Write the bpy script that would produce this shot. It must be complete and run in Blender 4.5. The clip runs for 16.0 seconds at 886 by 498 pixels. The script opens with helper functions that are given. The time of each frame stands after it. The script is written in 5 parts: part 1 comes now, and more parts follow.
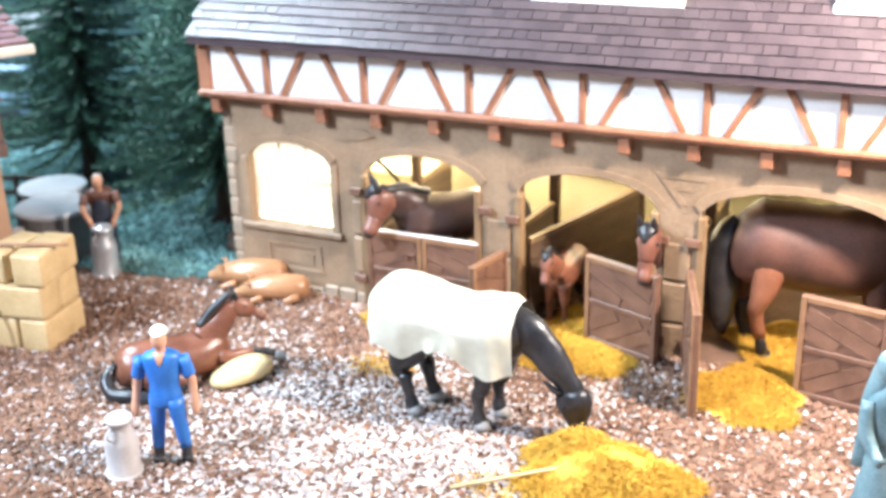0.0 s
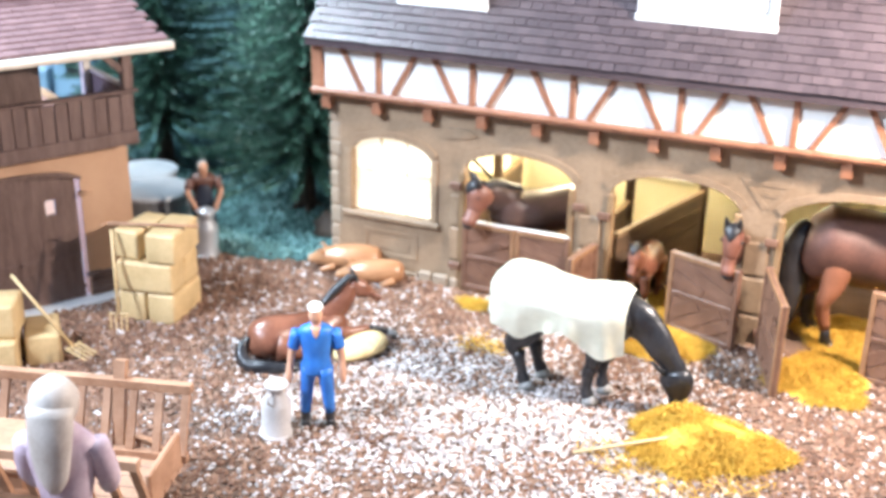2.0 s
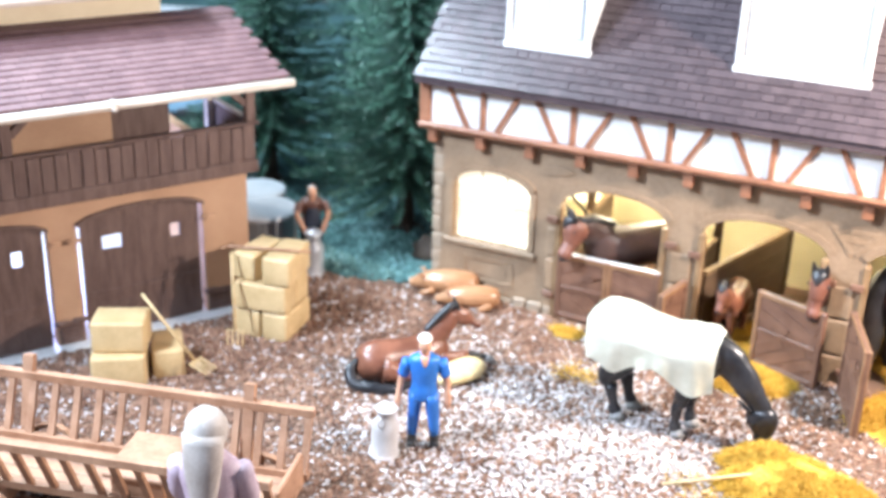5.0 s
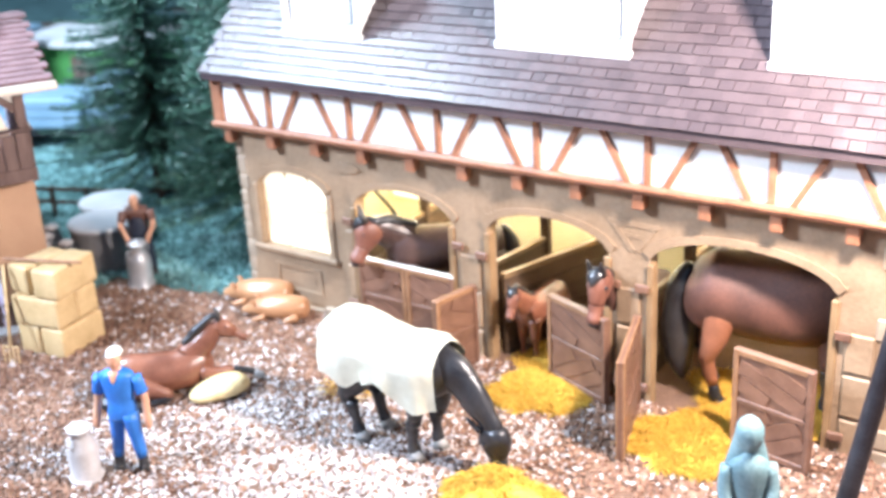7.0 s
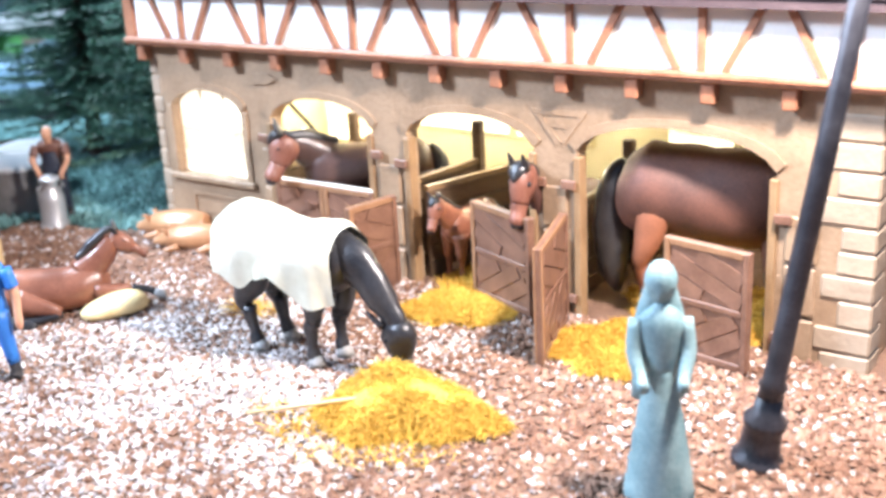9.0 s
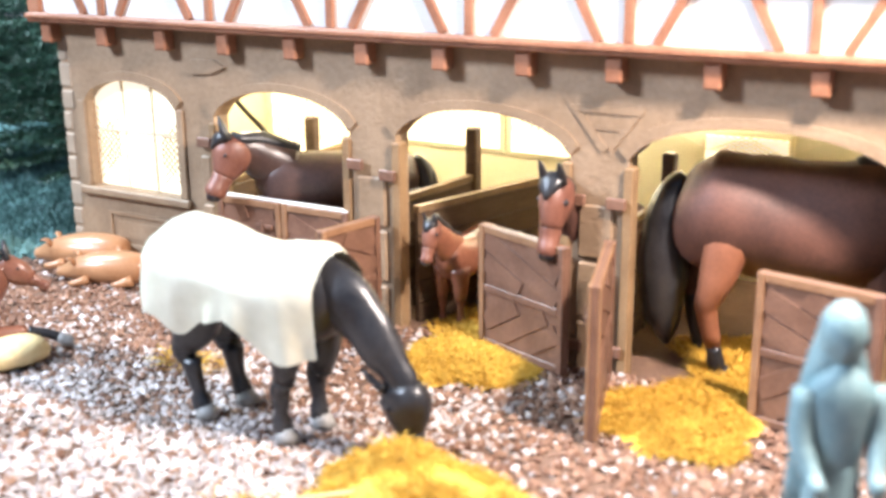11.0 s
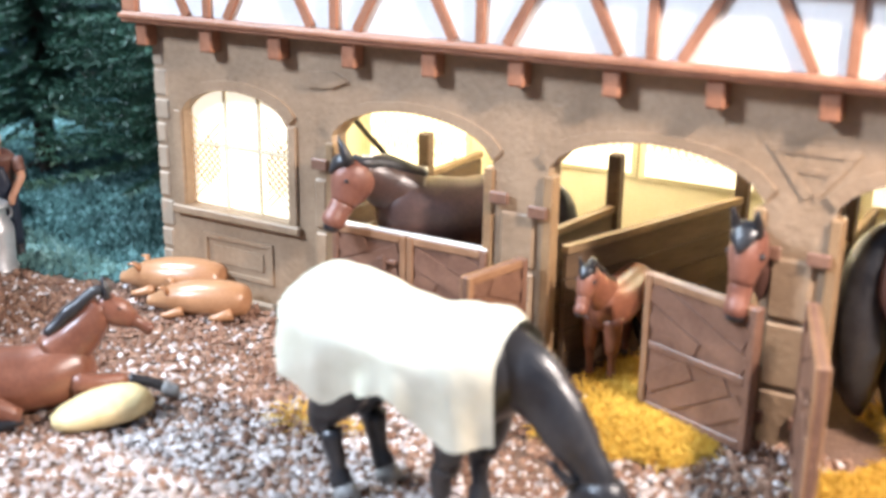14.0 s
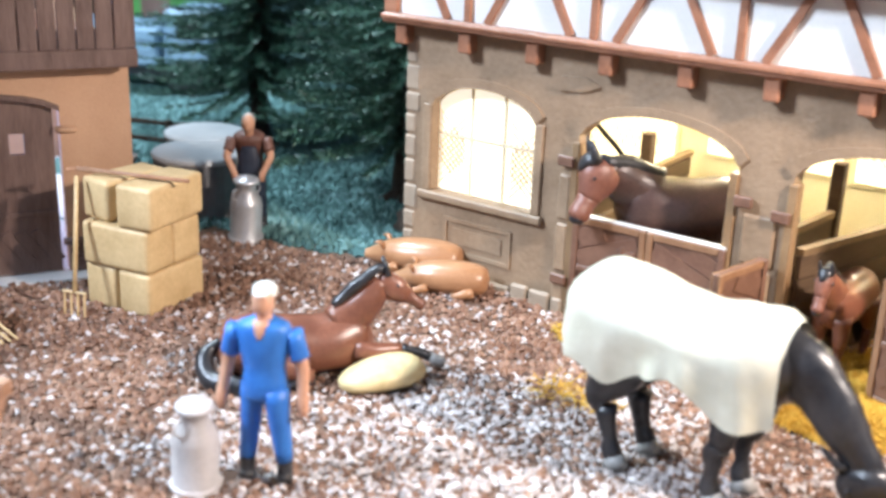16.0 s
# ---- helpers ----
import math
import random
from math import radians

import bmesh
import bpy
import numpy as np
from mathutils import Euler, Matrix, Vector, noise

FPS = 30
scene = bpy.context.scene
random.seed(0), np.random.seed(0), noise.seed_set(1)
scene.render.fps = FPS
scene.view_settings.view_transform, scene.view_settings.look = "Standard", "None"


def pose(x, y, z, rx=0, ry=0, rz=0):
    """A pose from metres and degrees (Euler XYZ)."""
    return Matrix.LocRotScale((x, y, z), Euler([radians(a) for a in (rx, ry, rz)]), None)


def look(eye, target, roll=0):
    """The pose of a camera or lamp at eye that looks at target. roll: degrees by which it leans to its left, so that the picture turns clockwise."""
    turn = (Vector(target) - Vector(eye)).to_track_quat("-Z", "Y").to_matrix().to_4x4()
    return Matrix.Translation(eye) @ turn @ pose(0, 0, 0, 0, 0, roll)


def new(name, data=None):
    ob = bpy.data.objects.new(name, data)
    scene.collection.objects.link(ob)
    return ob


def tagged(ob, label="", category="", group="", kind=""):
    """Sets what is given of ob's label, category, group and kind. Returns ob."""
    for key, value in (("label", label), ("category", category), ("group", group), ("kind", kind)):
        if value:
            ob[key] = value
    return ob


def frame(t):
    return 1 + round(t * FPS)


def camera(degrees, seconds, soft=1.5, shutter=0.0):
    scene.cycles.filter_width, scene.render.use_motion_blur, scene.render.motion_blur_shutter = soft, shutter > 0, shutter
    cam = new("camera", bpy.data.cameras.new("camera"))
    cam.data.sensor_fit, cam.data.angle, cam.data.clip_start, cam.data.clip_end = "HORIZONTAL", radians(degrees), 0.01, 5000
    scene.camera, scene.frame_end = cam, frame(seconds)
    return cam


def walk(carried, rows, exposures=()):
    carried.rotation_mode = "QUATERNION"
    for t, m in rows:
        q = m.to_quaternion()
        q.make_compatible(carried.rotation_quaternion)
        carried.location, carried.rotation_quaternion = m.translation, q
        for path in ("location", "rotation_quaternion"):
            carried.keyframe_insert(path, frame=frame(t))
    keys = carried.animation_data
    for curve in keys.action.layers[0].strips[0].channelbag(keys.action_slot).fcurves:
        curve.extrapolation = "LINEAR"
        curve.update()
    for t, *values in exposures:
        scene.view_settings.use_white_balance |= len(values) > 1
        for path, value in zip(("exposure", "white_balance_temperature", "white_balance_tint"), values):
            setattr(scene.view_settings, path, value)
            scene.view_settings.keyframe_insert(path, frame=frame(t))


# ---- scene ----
S = 0.009  # metres for one plan unit: the place is a railway-scale farmyard model

cam = camera(42.0, 16.0, soft=3.2)
cam.data.dof.use_dof, cam.data.dof.focus_distance, cam.data.dof.aperture_fstop = True, 16.0 * S, 36.0
PATH = [
    (0, (12.660, -17.158, 8.943), (9.074, -9.604, 5.614), -1.61),
    (0.5, (12.866, -16.934, 9.916), (9.320, -9.489, 6.310), -2.04),
    (1, (12.728, -17.250, 10.269), (9.217, -9.818, 6.602), -2.16),
    (1.5, (11.619, -19.003, 9.823), (8.370, -11.347, 6.385), -0.18),
    (2, (10.870, -19.957, 9.676), (7.669, -12.262, 6.279), 1.22),
    (2.5, (10.399, -20.740, 9.760), (7.191, -13.048, 6.363), 1.80),
    (3, (9.902, -21.159, 10.216), (6.679, -13.478, 6.809), 2.99),
    (5.5, (11.309, -20.978, 10.863), (7.281, -13.717, 7.392), 0.58),
    (6, (13.863, -18.921, 10.670), (9.340, -11.922, 7.270), -0.87),
    (6.5, (15.444, -17.088, 10.194), (10.712, -10.200, 6.854), -1.99),
    (7, (16.283, -15.757, 9.818), (11.419, -8.958, 6.484), -3.19),
    (7.5, (16.778, -15.200, 9.158), (11.807, -8.428, 5.928), -3.34),
    (8, (16.798, -14.841, 8.356), (11.797, -8.025, 5.268), -2.92),
    (8.5, (16.991, -14.629, 7.442), (11.991, -7.768, 4.452), -3.11),
    (11, (13.610, -12.028, 5.387), (9.286, -4.565, 2.820), -0.44),
    (11.5, (12.021, -9.934, 4.993), (7.972, -2.385, 2.232), -0.09),
    (12, (11.867, -10.036, 5.207), (7.823, -2.488, 2.438), 0.40),
    (12.5, (11.771, -10.220, 5.370), (7.691, -2.695, 2.590), 0.60),
    (13, (11.682, -10.462, 5.262), (7.613, -2.919, 2.517), 1.04),
    (13.5, (11.608, -10.804, 5.590), (7.335, -3.372, 2.850), 0.91),
    (14, (11.282, -11.194, 5.584), (6.887, -3.823, 2.873), 0.88),
    (14.5, (11.085, -11.661, 5.781), (6.565, -4.370, 3.063), 1.15),
    (15, (10.903, -11.976, 6.079), (6.243, -4.814, 3.254), 0.90),
    (15.5, (10.634, -12.663, 6.186), (5.832, -5.636, 3.260), 1.80),
    (16, (10.318, -13.253, 6.172), (5.363, -6.341, 3.228), 2.21),
]


def sc(v):
    return (v[0] * S, v[1] * S, v[2] * S)


walk(cam, [(t, look(sc(eye), sc(target), roll)) for t, eye, target, roll in PATH],
     exposures=((0, -0.08, 6100, 15), (5.5, -0.07, 6000, 15), (7, 0.09, 5900, 17), (8.5, 0.18, 5800, 17), (11, -0.16, 6100, 17), (13, -0.23, 6050, 17), (16, -0.35, 6150, 16)))


# ---------------------------------------------------------------- light
world = bpy.data.worlds.new("hall")
scene.world = world
world.use_nodes = True
bg = world.node_tree.nodes["Background"]
bg.inputs[0].default_value = (0.56, 0.72, 0.94, 1)
bg.inputs[1].default_value = 0.5


def lamp(name, kind, eye, target, power, colour, size):
    data = bpy.data.lights.new(name, kind)
    data.energy, data.color = power, colour
    if kind == "AREA":
        data.shape, data.size = "DISK", size * S
    elif kind == "SPOT":
        data.shadow_soft_size, data.spot_size, data.spot_blend = size * S, radians(120), 0.6
    else:
        data.shadow_soft_size = size * S
    ob = new(name, data)
    ob.matrix_world = look(sc(eye), sc(target))
    return ob


lamp("hall_light", "AREA", (-10, -22, 21), (4, -1, 1), 1.7, (0.74, 0.88, 1.0), 6)
lamp("hall_light", "AREA", (-12, -4.5, 25), (-2, 1, 2), 1.35, (0.76, 0.94, 1.0), 7)
lamp("lamp_bulb", "POINT", (14.35, -2.95, 8.84), (8, 0, 0), 1.85, (1.0, 0.87, 0.72), 0.5)
for bx, by, power in ((1.6, 2.6, 0.03), (4.2, 2.8, 0.03), (8.3, 4.0, 0.016), (6.0, 3.6, 0.012), (11.2, 3.4, 0.004)):
    lamp("stall_light", "POINT", (bx, by, 3.25), (bx, by, 0), power, (1.0, 0.9, 0.66), 0.2)
lamp("barn_light", "POINT", (-7.5, -4.6, 2.2), (-6, -6, 1), 0.09, (0.5, 0.58, 1.0), 0.3)


# ---------------------------------------------------------------- materials
def mat(name, c1, c2, rough=0.5, scale=3.0, bump=0.2, metal=0.0, fine=25.0, island=0.0, per_object=0.0, spec=0.5, stretch=None, c3=None):
    m = bpy.data.materials.new(name)
    m.use_nodes = True
    nt = m.node_tree
    b = nt.nodes["Principled BSDF"]
    co = nt.nodes.new("ShaderNodeTexCoord")
    mp = nt.nodes.new("ShaderNodeMapping")
    k = 1 / S
    st = stretch or (1, 1, 1)
    mp.inputs["Scale"].default_value = (k * st[0], k * st[1], k * st[2])
    nt.links.new(co.outputs["Object"], mp.inputs[0])
    n1 = nt.nodes.new("ShaderNodeTexNoise")
    n1.inputs["Scale"].default_value, n1.inputs["Detail"].default_value = scale, 5
    n2 = nt.nodes.new("ShaderNodeTexNoise")
    n2.inputs["Scale"].default_value, n2.inputs["Detail"].default_value = fine, 3
    nt.links.new(mp.outputs[0], n1.inputs["Vector"])
    nt.links.new(mp.outputs[0], n2.inputs["Vector"])
    add = nt.nodes.new("ShaderNodeMath")
    add.operation = "MULTIPLY_ADD"
    add.inputs[1].default_value, add.inputs[2].default_value = 0.45, 0.0
    nt.links.new(n2.outputs["Fac"], add.inputs[0])
    sm = nt.nodes.new("ShaderNodeMath")
    sm.operation = "MULTIPLY_ADD"
    sm.inputs[1].default_value = 1.1
    nt.links.new(n1.outputs["Fac"], sm.inputs[0])
    nt.links.new(add.outputs[0], sm.inputs[2])
    src = sm.outputs[0]
    lo, hi = 0.55, 1.0
    if island or per_object:
        if island:
            g = nt.nodes.new("ShaderNodeNewGeometry")
            rnd, amount = g.outputs["Random Per Island"], island
        else:
            g = nt.nodes.new("ShaderNodeObjectInfo")
            rnd, amount = g.outputs["Random"], per_object
        ma = nt.nodes.new("ShaderNodeMath")
        ma.operation = "MULTIPLY_ADD"
        ma.inputs[1].default_value = amount
        nt.links.new(rnd, ma.inputs[0])
        nt.links.new(src, ma.inputs[2])
        src = ma.outputs[0]
        hi += amount
    ramp = nt.nodes.new("ShaderNodeValToRGB")
    mr = nt.nodes.new("ShaderNodeMapRange")
    mr.inputs["From Min"].default_value, mr.inputs["From Max"].default_value = lo, hi
    nt.links.new(src, mr.inputs["Value"])
    nt.links.new(mr.outputs[0], ramp.inputs[0])
    e = ramp.color_ramp.elements
    e[0].color, e[1].color = (*c1, 1), (*c2, 1)
    if c3:
        x = e.new(0.5)
        x.color = (*c3, 1)
    nt.links.new(ramp.outputs[0], b.inputs["Base Color"])
    b.inputs["Roughness"].default_value, b.inputs["Metallic"].default_value = rough, metal
    b.inputs["Specular IOR Level"].default_value = spec
    if bump:
        bp = nt.nodes.new("ShaderNodeBump")
        bp.inputs["Strength"].default_value, bp.inputs["Distance"].default_value = bump, 0.05 * S
        nt.links.new(sm.outputs[0], bp.inputs["Height"])
        nt.links.new(bp.outputs[0], b.inputs["Normal"])
    return m


def glow(name, colour, strength):
    m = bpy.data.materials.new(name)
    m.use_nodes = True
    b = m.node_tree.nodes["Principled BSDF"]
    b.inputs["Base Color"].default_value = (*colour, 1)
    b.inputs["Emission Color"].default_value = (*colour, 1)
    b.inputs["Emission Strength"].default_value = strength
    return m


M_WALL = mat("grey_brown_stone_plastic", (0.215, 0.143, 0.086), (0.325, 0.225, 0.142), 0.5, 1.2, 0.5, fine=14)
M_QUOIN = mat("quoin_stone", (0.25, 0.19, 0.135), (0.36, 0.28, 0.2), 0.6, 2, 0.5, fine=12, per_object=0.3)
M_TIMBER = mat("red_brown_timber", (0.20, 0.085, 0.045), (0.33, 0.15, 0.085), 0.42, 2, 0.3, fine=18)
M_PANEL = mat("white_plaster", (0.62, 0.61, 0.58), (0.74, 0.73, 0.70), 0.5, 0.8, 0.1)
M_DOOR = mat("brown_door_plastic", (0.125, 0.062, 0.040), (0.20, 0.105, 0.068), 0.42, 2.5, 0.3, fine=20)
# door brown lightened to put caught light into top rails and free stiles
M_DOOR_LIT = mat("lit_brown_door_edge", (0.20, 0.10, 0.05), (0.30, 0.165, 0.088), 0.45, 2.5, 0.2)
M_TILE = mat("roof_tile", (0.045, 0.033, 0.037), (0.095, 0.07, 0.074), 0.3, 2, 0.3, fine=20, per_object=0.5, spec=0.4)
M_TILE2 = mat("roof_tile_far", (0.045, 0.033, 0.037), (0.095, 0.07, 0.074), 0.3, 2, 0.3, fine=20, island=0.5, spec=0.4)
M_INNER = mat("cream_yellow_inner_wall", (0.64, 0.57, 0.33), (0.74, 0.68, 0.44), 0.5, 1.0, 0.1)
M_STALL = mat("stall_plank", (0.060, 0.036, 0.021), (0.115, 0.072, 0.042), 0.5, 2.5, 0.3, stretch=(1, 0.3, 2), fine=12)
M_STALL_EDGE = mat("stall_post", (0.15, 0.095, 0.048), (0.24, 0.16, 0.085), 0.5, 2.5, 0.2)
M_FRAME = mat("tan_frame", (0.20, 0.118, 0.058), (0.29, 0.185, 0.095), 0.5, 2, 0.2)
M_WHITE = mat("white_window_plastic", (0.58, 0.58, 0.57), (0.68, 0.68, 0.67), 0.4, 1.5, 0.05)
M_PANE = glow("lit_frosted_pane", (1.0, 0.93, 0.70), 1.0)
M_GROUND = mat("brown_soil", (0.085, 0.045, 0.028), (0.18, 0.105, 0.068), 0.95, 1.2, 0.6, fine=20)
M_GRAVEL = mat("pale_gravel", (0.17, 0.14, 0.13), (0.68, 0.63, 0.61), 0.7, 2, 0.2, island=0.9, c3=(0.43, 0.365, 0.335))
M_GRAVEL_BROWN = mat("brown_gravel", (0.10, 0.046, 0.027), (0.36, 0.225, 0.155), 0.85, 2, 0.2, island=0.9, c3=(0.21, 0.11, 0.068))
M_HAY = mat("yellow_hay_fibre", (0.42, 0.22, 0.014), (0.72, 0.46, 0.06), 0.75, 3, 0.2, island=0.6)
M_BALE = mat("straw_bale_plastic", (0.50, 0.345, 0.165), (0.64, 0.465, 0.24), 0.5, 2, 0.25, fine=16)
M_FIR = mat("fir_needles", (0.014, 0.052, 0.036), (0.1, 0.215, 0.145), 0.45, 2, 0.0, island=0.6)
M_BARK = mat("fir_bark", (0.03, 0.018, 0.012), (0.07, 0.045, 0.03), 0.8, 3, 0.4)
M_MOSS = mat("teal_scatter_grass", (0.03, 0.075, 0.07), (0.30, 0.50, 0.50), 0.9, 0.8, 0.6, fine=9, island=0.5, c3=(0.09, 0.19, 0.18))
M_STEEL = mat("brushed_steel", (0.5, 0.5, 0.51), (0.68, 0.68, 0.69), 0.34, 2, 0.05, metal=0.55)
M_TANK = mat("grey_tank_metal", (0.13, 0.13, 0.135), (0.22, 0.22, 0.225), 0.38, 1.5, 0.1, metal=0.15)
M_LID = mat("pale_tank_lid", (0.36, 0.37, 0.38), (0.5, 0.51, 0.52), 0.35, 1.5, 0.1)
M_GREYCAN = mat("grey_plastic_can", (0.40, 0.37, 0.35), (0.52, 0.48, 0.46), 0.5, 2, 0.1)
M_BLUE = mat("blue_overall_paint", (0.02, 0.12, 0.42), (0.035, 0.19, 0.56), 0.45, 2, 0.1)
M_SKIN = mat("flesh_paint", (0.50, 0.25, 0.15), (0.60, 0.33, 0.21), 0.5, 3, 0.05)

M_BLACK = mat("black_paint", (0.010, 0.010, 0.012), (0.035, 0.034, 0.036), 0.33, 3, 0.2)
M_CAP = mat("pale_cap_paint", (0.62, 0.60, 0.55), (0.76, 0.74, 0.68), 0.5, 3, 0.1)
M_HORSE = mat("bay_horse_paint", (0.055, 0.022, 0.015), (0.125, 0.052, 0.034), 0.6, 1.8, 0.15)
M_HORSE2 = mat("red_bay_horse_paint", (0.12, 0.043, 0.024), (0.24, 0.095, 0.055), 0.32, 1.8, 0.15)
M_DARKHORSE = mat("dark_horse_paint", (0.036, 0.020, 0.017), (0.085, 0.046, 0.036), 0.34, 1.8, 0.15)
M_MUZZLE = mat("pink_muzzle_paint", (0.13, 0.047, 0.03), (0.21, 0.088, 0.058), 0.45, 4, 0.1)
# bay with lamplight painted in, for the near thigh; the muzzle shares it
M_BAY_LIT = mat("lamplit_bay_paint", (0.17, 0.062, 0.03), (0.26, 0.10, 0.052), 0.5, 2, 0.15)
M_HOOF = mat("grey_hoof_paint", (0.20, 0.19, 0.18), (0.32, 0.31, 0.29), 0.5, 4, 0.1)
M_RUG = mat("cream_rug_paint", (0.50, 0.47, 0.355), (0.64, 0.61, 0.495), 0.6, 1.0, 0.35, fine=6)
M_PIG = mat("tan_pig_paint", (0.29, 0.135, 0.06), (0.42, 0.22, 0.11), 0.3, 2, 0.1)
M_SHIRT = mat("maroon_shirt_paint", (0.11, 0.045, 0.03), (0.18, 0.085, 0.06), 0.5, 3, 0.1)
M_NAVY = mat("navy_trouser_paint", (0.012, 0.016, 0.03), (0.03, 0.038, 0.06), 0.5, 3, 0.1)
M_ORANGE = mat("orange_render", (0.42, 0.245, 0.145), (0.54, 0.335, 0.205), 0.6, 0.9, 0.3)
M_BARNWOOD = mat("dark_barn_plank", (0.105, 0.062, 0.05), (0.18, 0.115, 0.095), 0.5, 2.5, 0.4, stretch=(3, 3, 0.4), fine=14)
M_GUTTER = mat("cream_gutter_plastic", (0.62, 0.55, 0.47), (0.74, 0.67, 0.59), 0.35, 2, 0.05)
M_REDTILE = mat("plum_roof_tile", (0.11, 0.055, 0.058), (0.19, 0.105, 0.105), 0.6, 2, 0.3, fine=18, island=0.4)
M_CREAM = mat("cream_render", (0.70, 0.58, 0.38), (0.80, 0.69, 0.48), 0.6, 1, 0.1)
M_WAGON = mat("wagon_wood", (0.28, 0.14, 0.075), (0.42, 0.235, 0.14), 0.55, 2.5, 0.3, fine=15)
M_POLE = mat("black_iron", (0.018, 0.018, 0.024), (0.05, 0.05, 0.06), 0.4, 3, 0.2, metal=0.3)
M_TEALFIG = mat("verdigris_paint", (0.085, 0.165, 0.185), (0.22, 0.32, 0.33), 0.6, 2, 0.3)
M_HAIR = mat("blond_hair_paint", (0.36, 0.31, 0.27), (0.50, 0.45, 0.41), 0.5, 3, 0.2)
M_MAUVE = mat("mauve_dress_paint", (0.35, 0.25, 0.30), (0.50, 0.40, 0.45), 0.5, 3, 0.2)
M_GREEN = mat("green_board", (0.05, 0.20, 0.045), (0.085, 0.28, 0.075), 0.5, 1, 0.1)
M_GREYBLUE = mat("grey_blue_truck_paint", (0.15, 0.25, 0.33), (0.22, 0.33, 0.42), 0.4, 1, 0.1)
M_SACK = mat("straw_sack_paint", (0.50, 0.37, 0.17), (0.68, 0.54, 0.29), 0.5, 2, 0.3, fine=10)
M_WIRE = mat("black_cable", (0.012, 0.012, 0.012), (0.02, 0.02, 0.02), 0.4, 3, 0.0)


# ---------------------------------------------------------------- mesh helpers
def part(name, bm, material, parent=None, label="", smooth=False, loc=None, rz=0):
    me = bpy.data.meshes.new(name)
    bmesh.ops.scale(bm, vec=(S, S, S), verts=bm.verts)
    bmesh.ops.recalc_face_normals(bm, faces=bm.faces)
    bm.to_mesh(me)
    bm.free()
    for m in material if isinstance(material, (list, tuple)) else (material,):
        me.materials.append(m)
    if smooth:
        me.polygons.foreach_set("use_smooth", [True] * len(me.polygons))
    ob = new(name, me)
    if loc:
        ob.matrix_basis = pose(loc[0] * S, loc[1] * S, loc[2] * S, 0, 0, rz)
    if parent:
        ob.parent = parent
    if label:
        ob["label"] = label
    return ob


def thing(name, label, category, loc=(0, 0, 0), rz=0, group="", kind=""):
    ob = new(name)
    ob.empty_display_size = 0.1 * S
    ob.matrix_basis = pose(loc[0] * S, loc[1] * S, loc[2] * S, 0, 0, rz)
    return tagged(ob, label, category, group, kind)


def spot(x, y, z=0.0, rz=0.0):
    return pose(x * S, y * S, z * S, 0, 0, rz)


def box(bm, x0, x1, y0, y1, z0, z1, bevel=0.0, m=None, mi=0):
    vs = [bm.verts.new((x, y, z)) for x in (x0, x1) for y in (y0, y1) for z in (z0, z1)]
    fs = [bm.faces.new([vs[i] for i in q]) for q in ((0, 1, 3, 2), (4, 6, 7, 5), (0, 4, 5, 1), (2, 3, 7, 6), (0, 2, 6, 4), (1, 5, 7, 3))]
    for f in fs:
        f.material_index = mi
    if m:
        bmesh.ops.transform(bm, matrix=m, verts=vs)
    if bevel:
        es = list({e for f in fs for e in f.edges})
        r = bmesh.ops.bevel(bm, geom=es, offset=bevel, segments=1, affect="EDGES", profile=0.5, material=-1)
    return bm


def B(*a, **k):
    return box(bmesh.new(), *a, **k)


def prism(bm, poly, axis, a, b, mi=0):
    """poly: 2D points; extruded along axis ('x','y','z') from a to b."""
    def p3(u, v, w):
        return {"x": (w, u, v), "y": (u, w, v), "z": (u, v, w)}[axis]
    lo, hi = [bm.verts.new(p3(u, v, a)) for u, v in poly], [bm.verts.new(p3(u, v, b)) for u, v in poly]
    n = len(poly)
    fs = [bm.faces.new(lo[::-1]), bm.faces.new(hi)]
    fs += [bm.faces.new((lo[i], lo[(i + 1) % n], hi[(i + 1) % n], hi[i])) for i in range(n)]
    for f in fs:
        f.material_index = mi
    return bm


def beam(bm, p, q, w, d, mi=0, up=(0, 0, 1)):
    """A square bar from p to q, w wide and d deep."""
    p, q = Vector(p), Vector(q)
    ax = (q - p).normalized()
    side = ax.cross(Vector(up))
    if side.length < 1e-4:
        side = ax.cross(Vector((1, 0, 0)))
    side.normalize()
    up2 = side.cross(ax)
    vs = [bm.verts.new(e + side * (i * w / 2) + up2 * (j * d / 2)) for e in (p, q) for i, j in ((-1, -1), (1, -1), (1, 1), (-1, 1))]
    for q4 in ((3, 2, 1, 0), (4, 5, 6, 7), (0, 1, 5, 4), (1, 2, 6, 5), (2, 3, 7, 6), (3, 0, 4, 7)):
        f = bm.faces.new([vs[i] for i in q4])
        f.material_index = mi
    return bm


def spline(pts, n):
    """Catmull-Rom through rows of numbers, n steps a span."""
    a = np.array(pts, float)
    a = np.vstack([2 * a[0] - a[1], a, 2 * a[-1] - a[-2]])
    out = []
    for i in range(1, len(a) - 2):
        for k in range(n):
            t = k / n
            out.append(0.5 * (2 * a[i] + (a[i + 1] - a[i - 1]) * t + (2 * a[i - 1] - 5 * a[i] + 4 * a[i + 1] - a[i + 2]) * t * t + (3 * a[i] - a[i - 1] - 3 * a[i + 1] + a[i + 2]) * t ** 3))
    out.append(a[-2])
    return np.array(out)


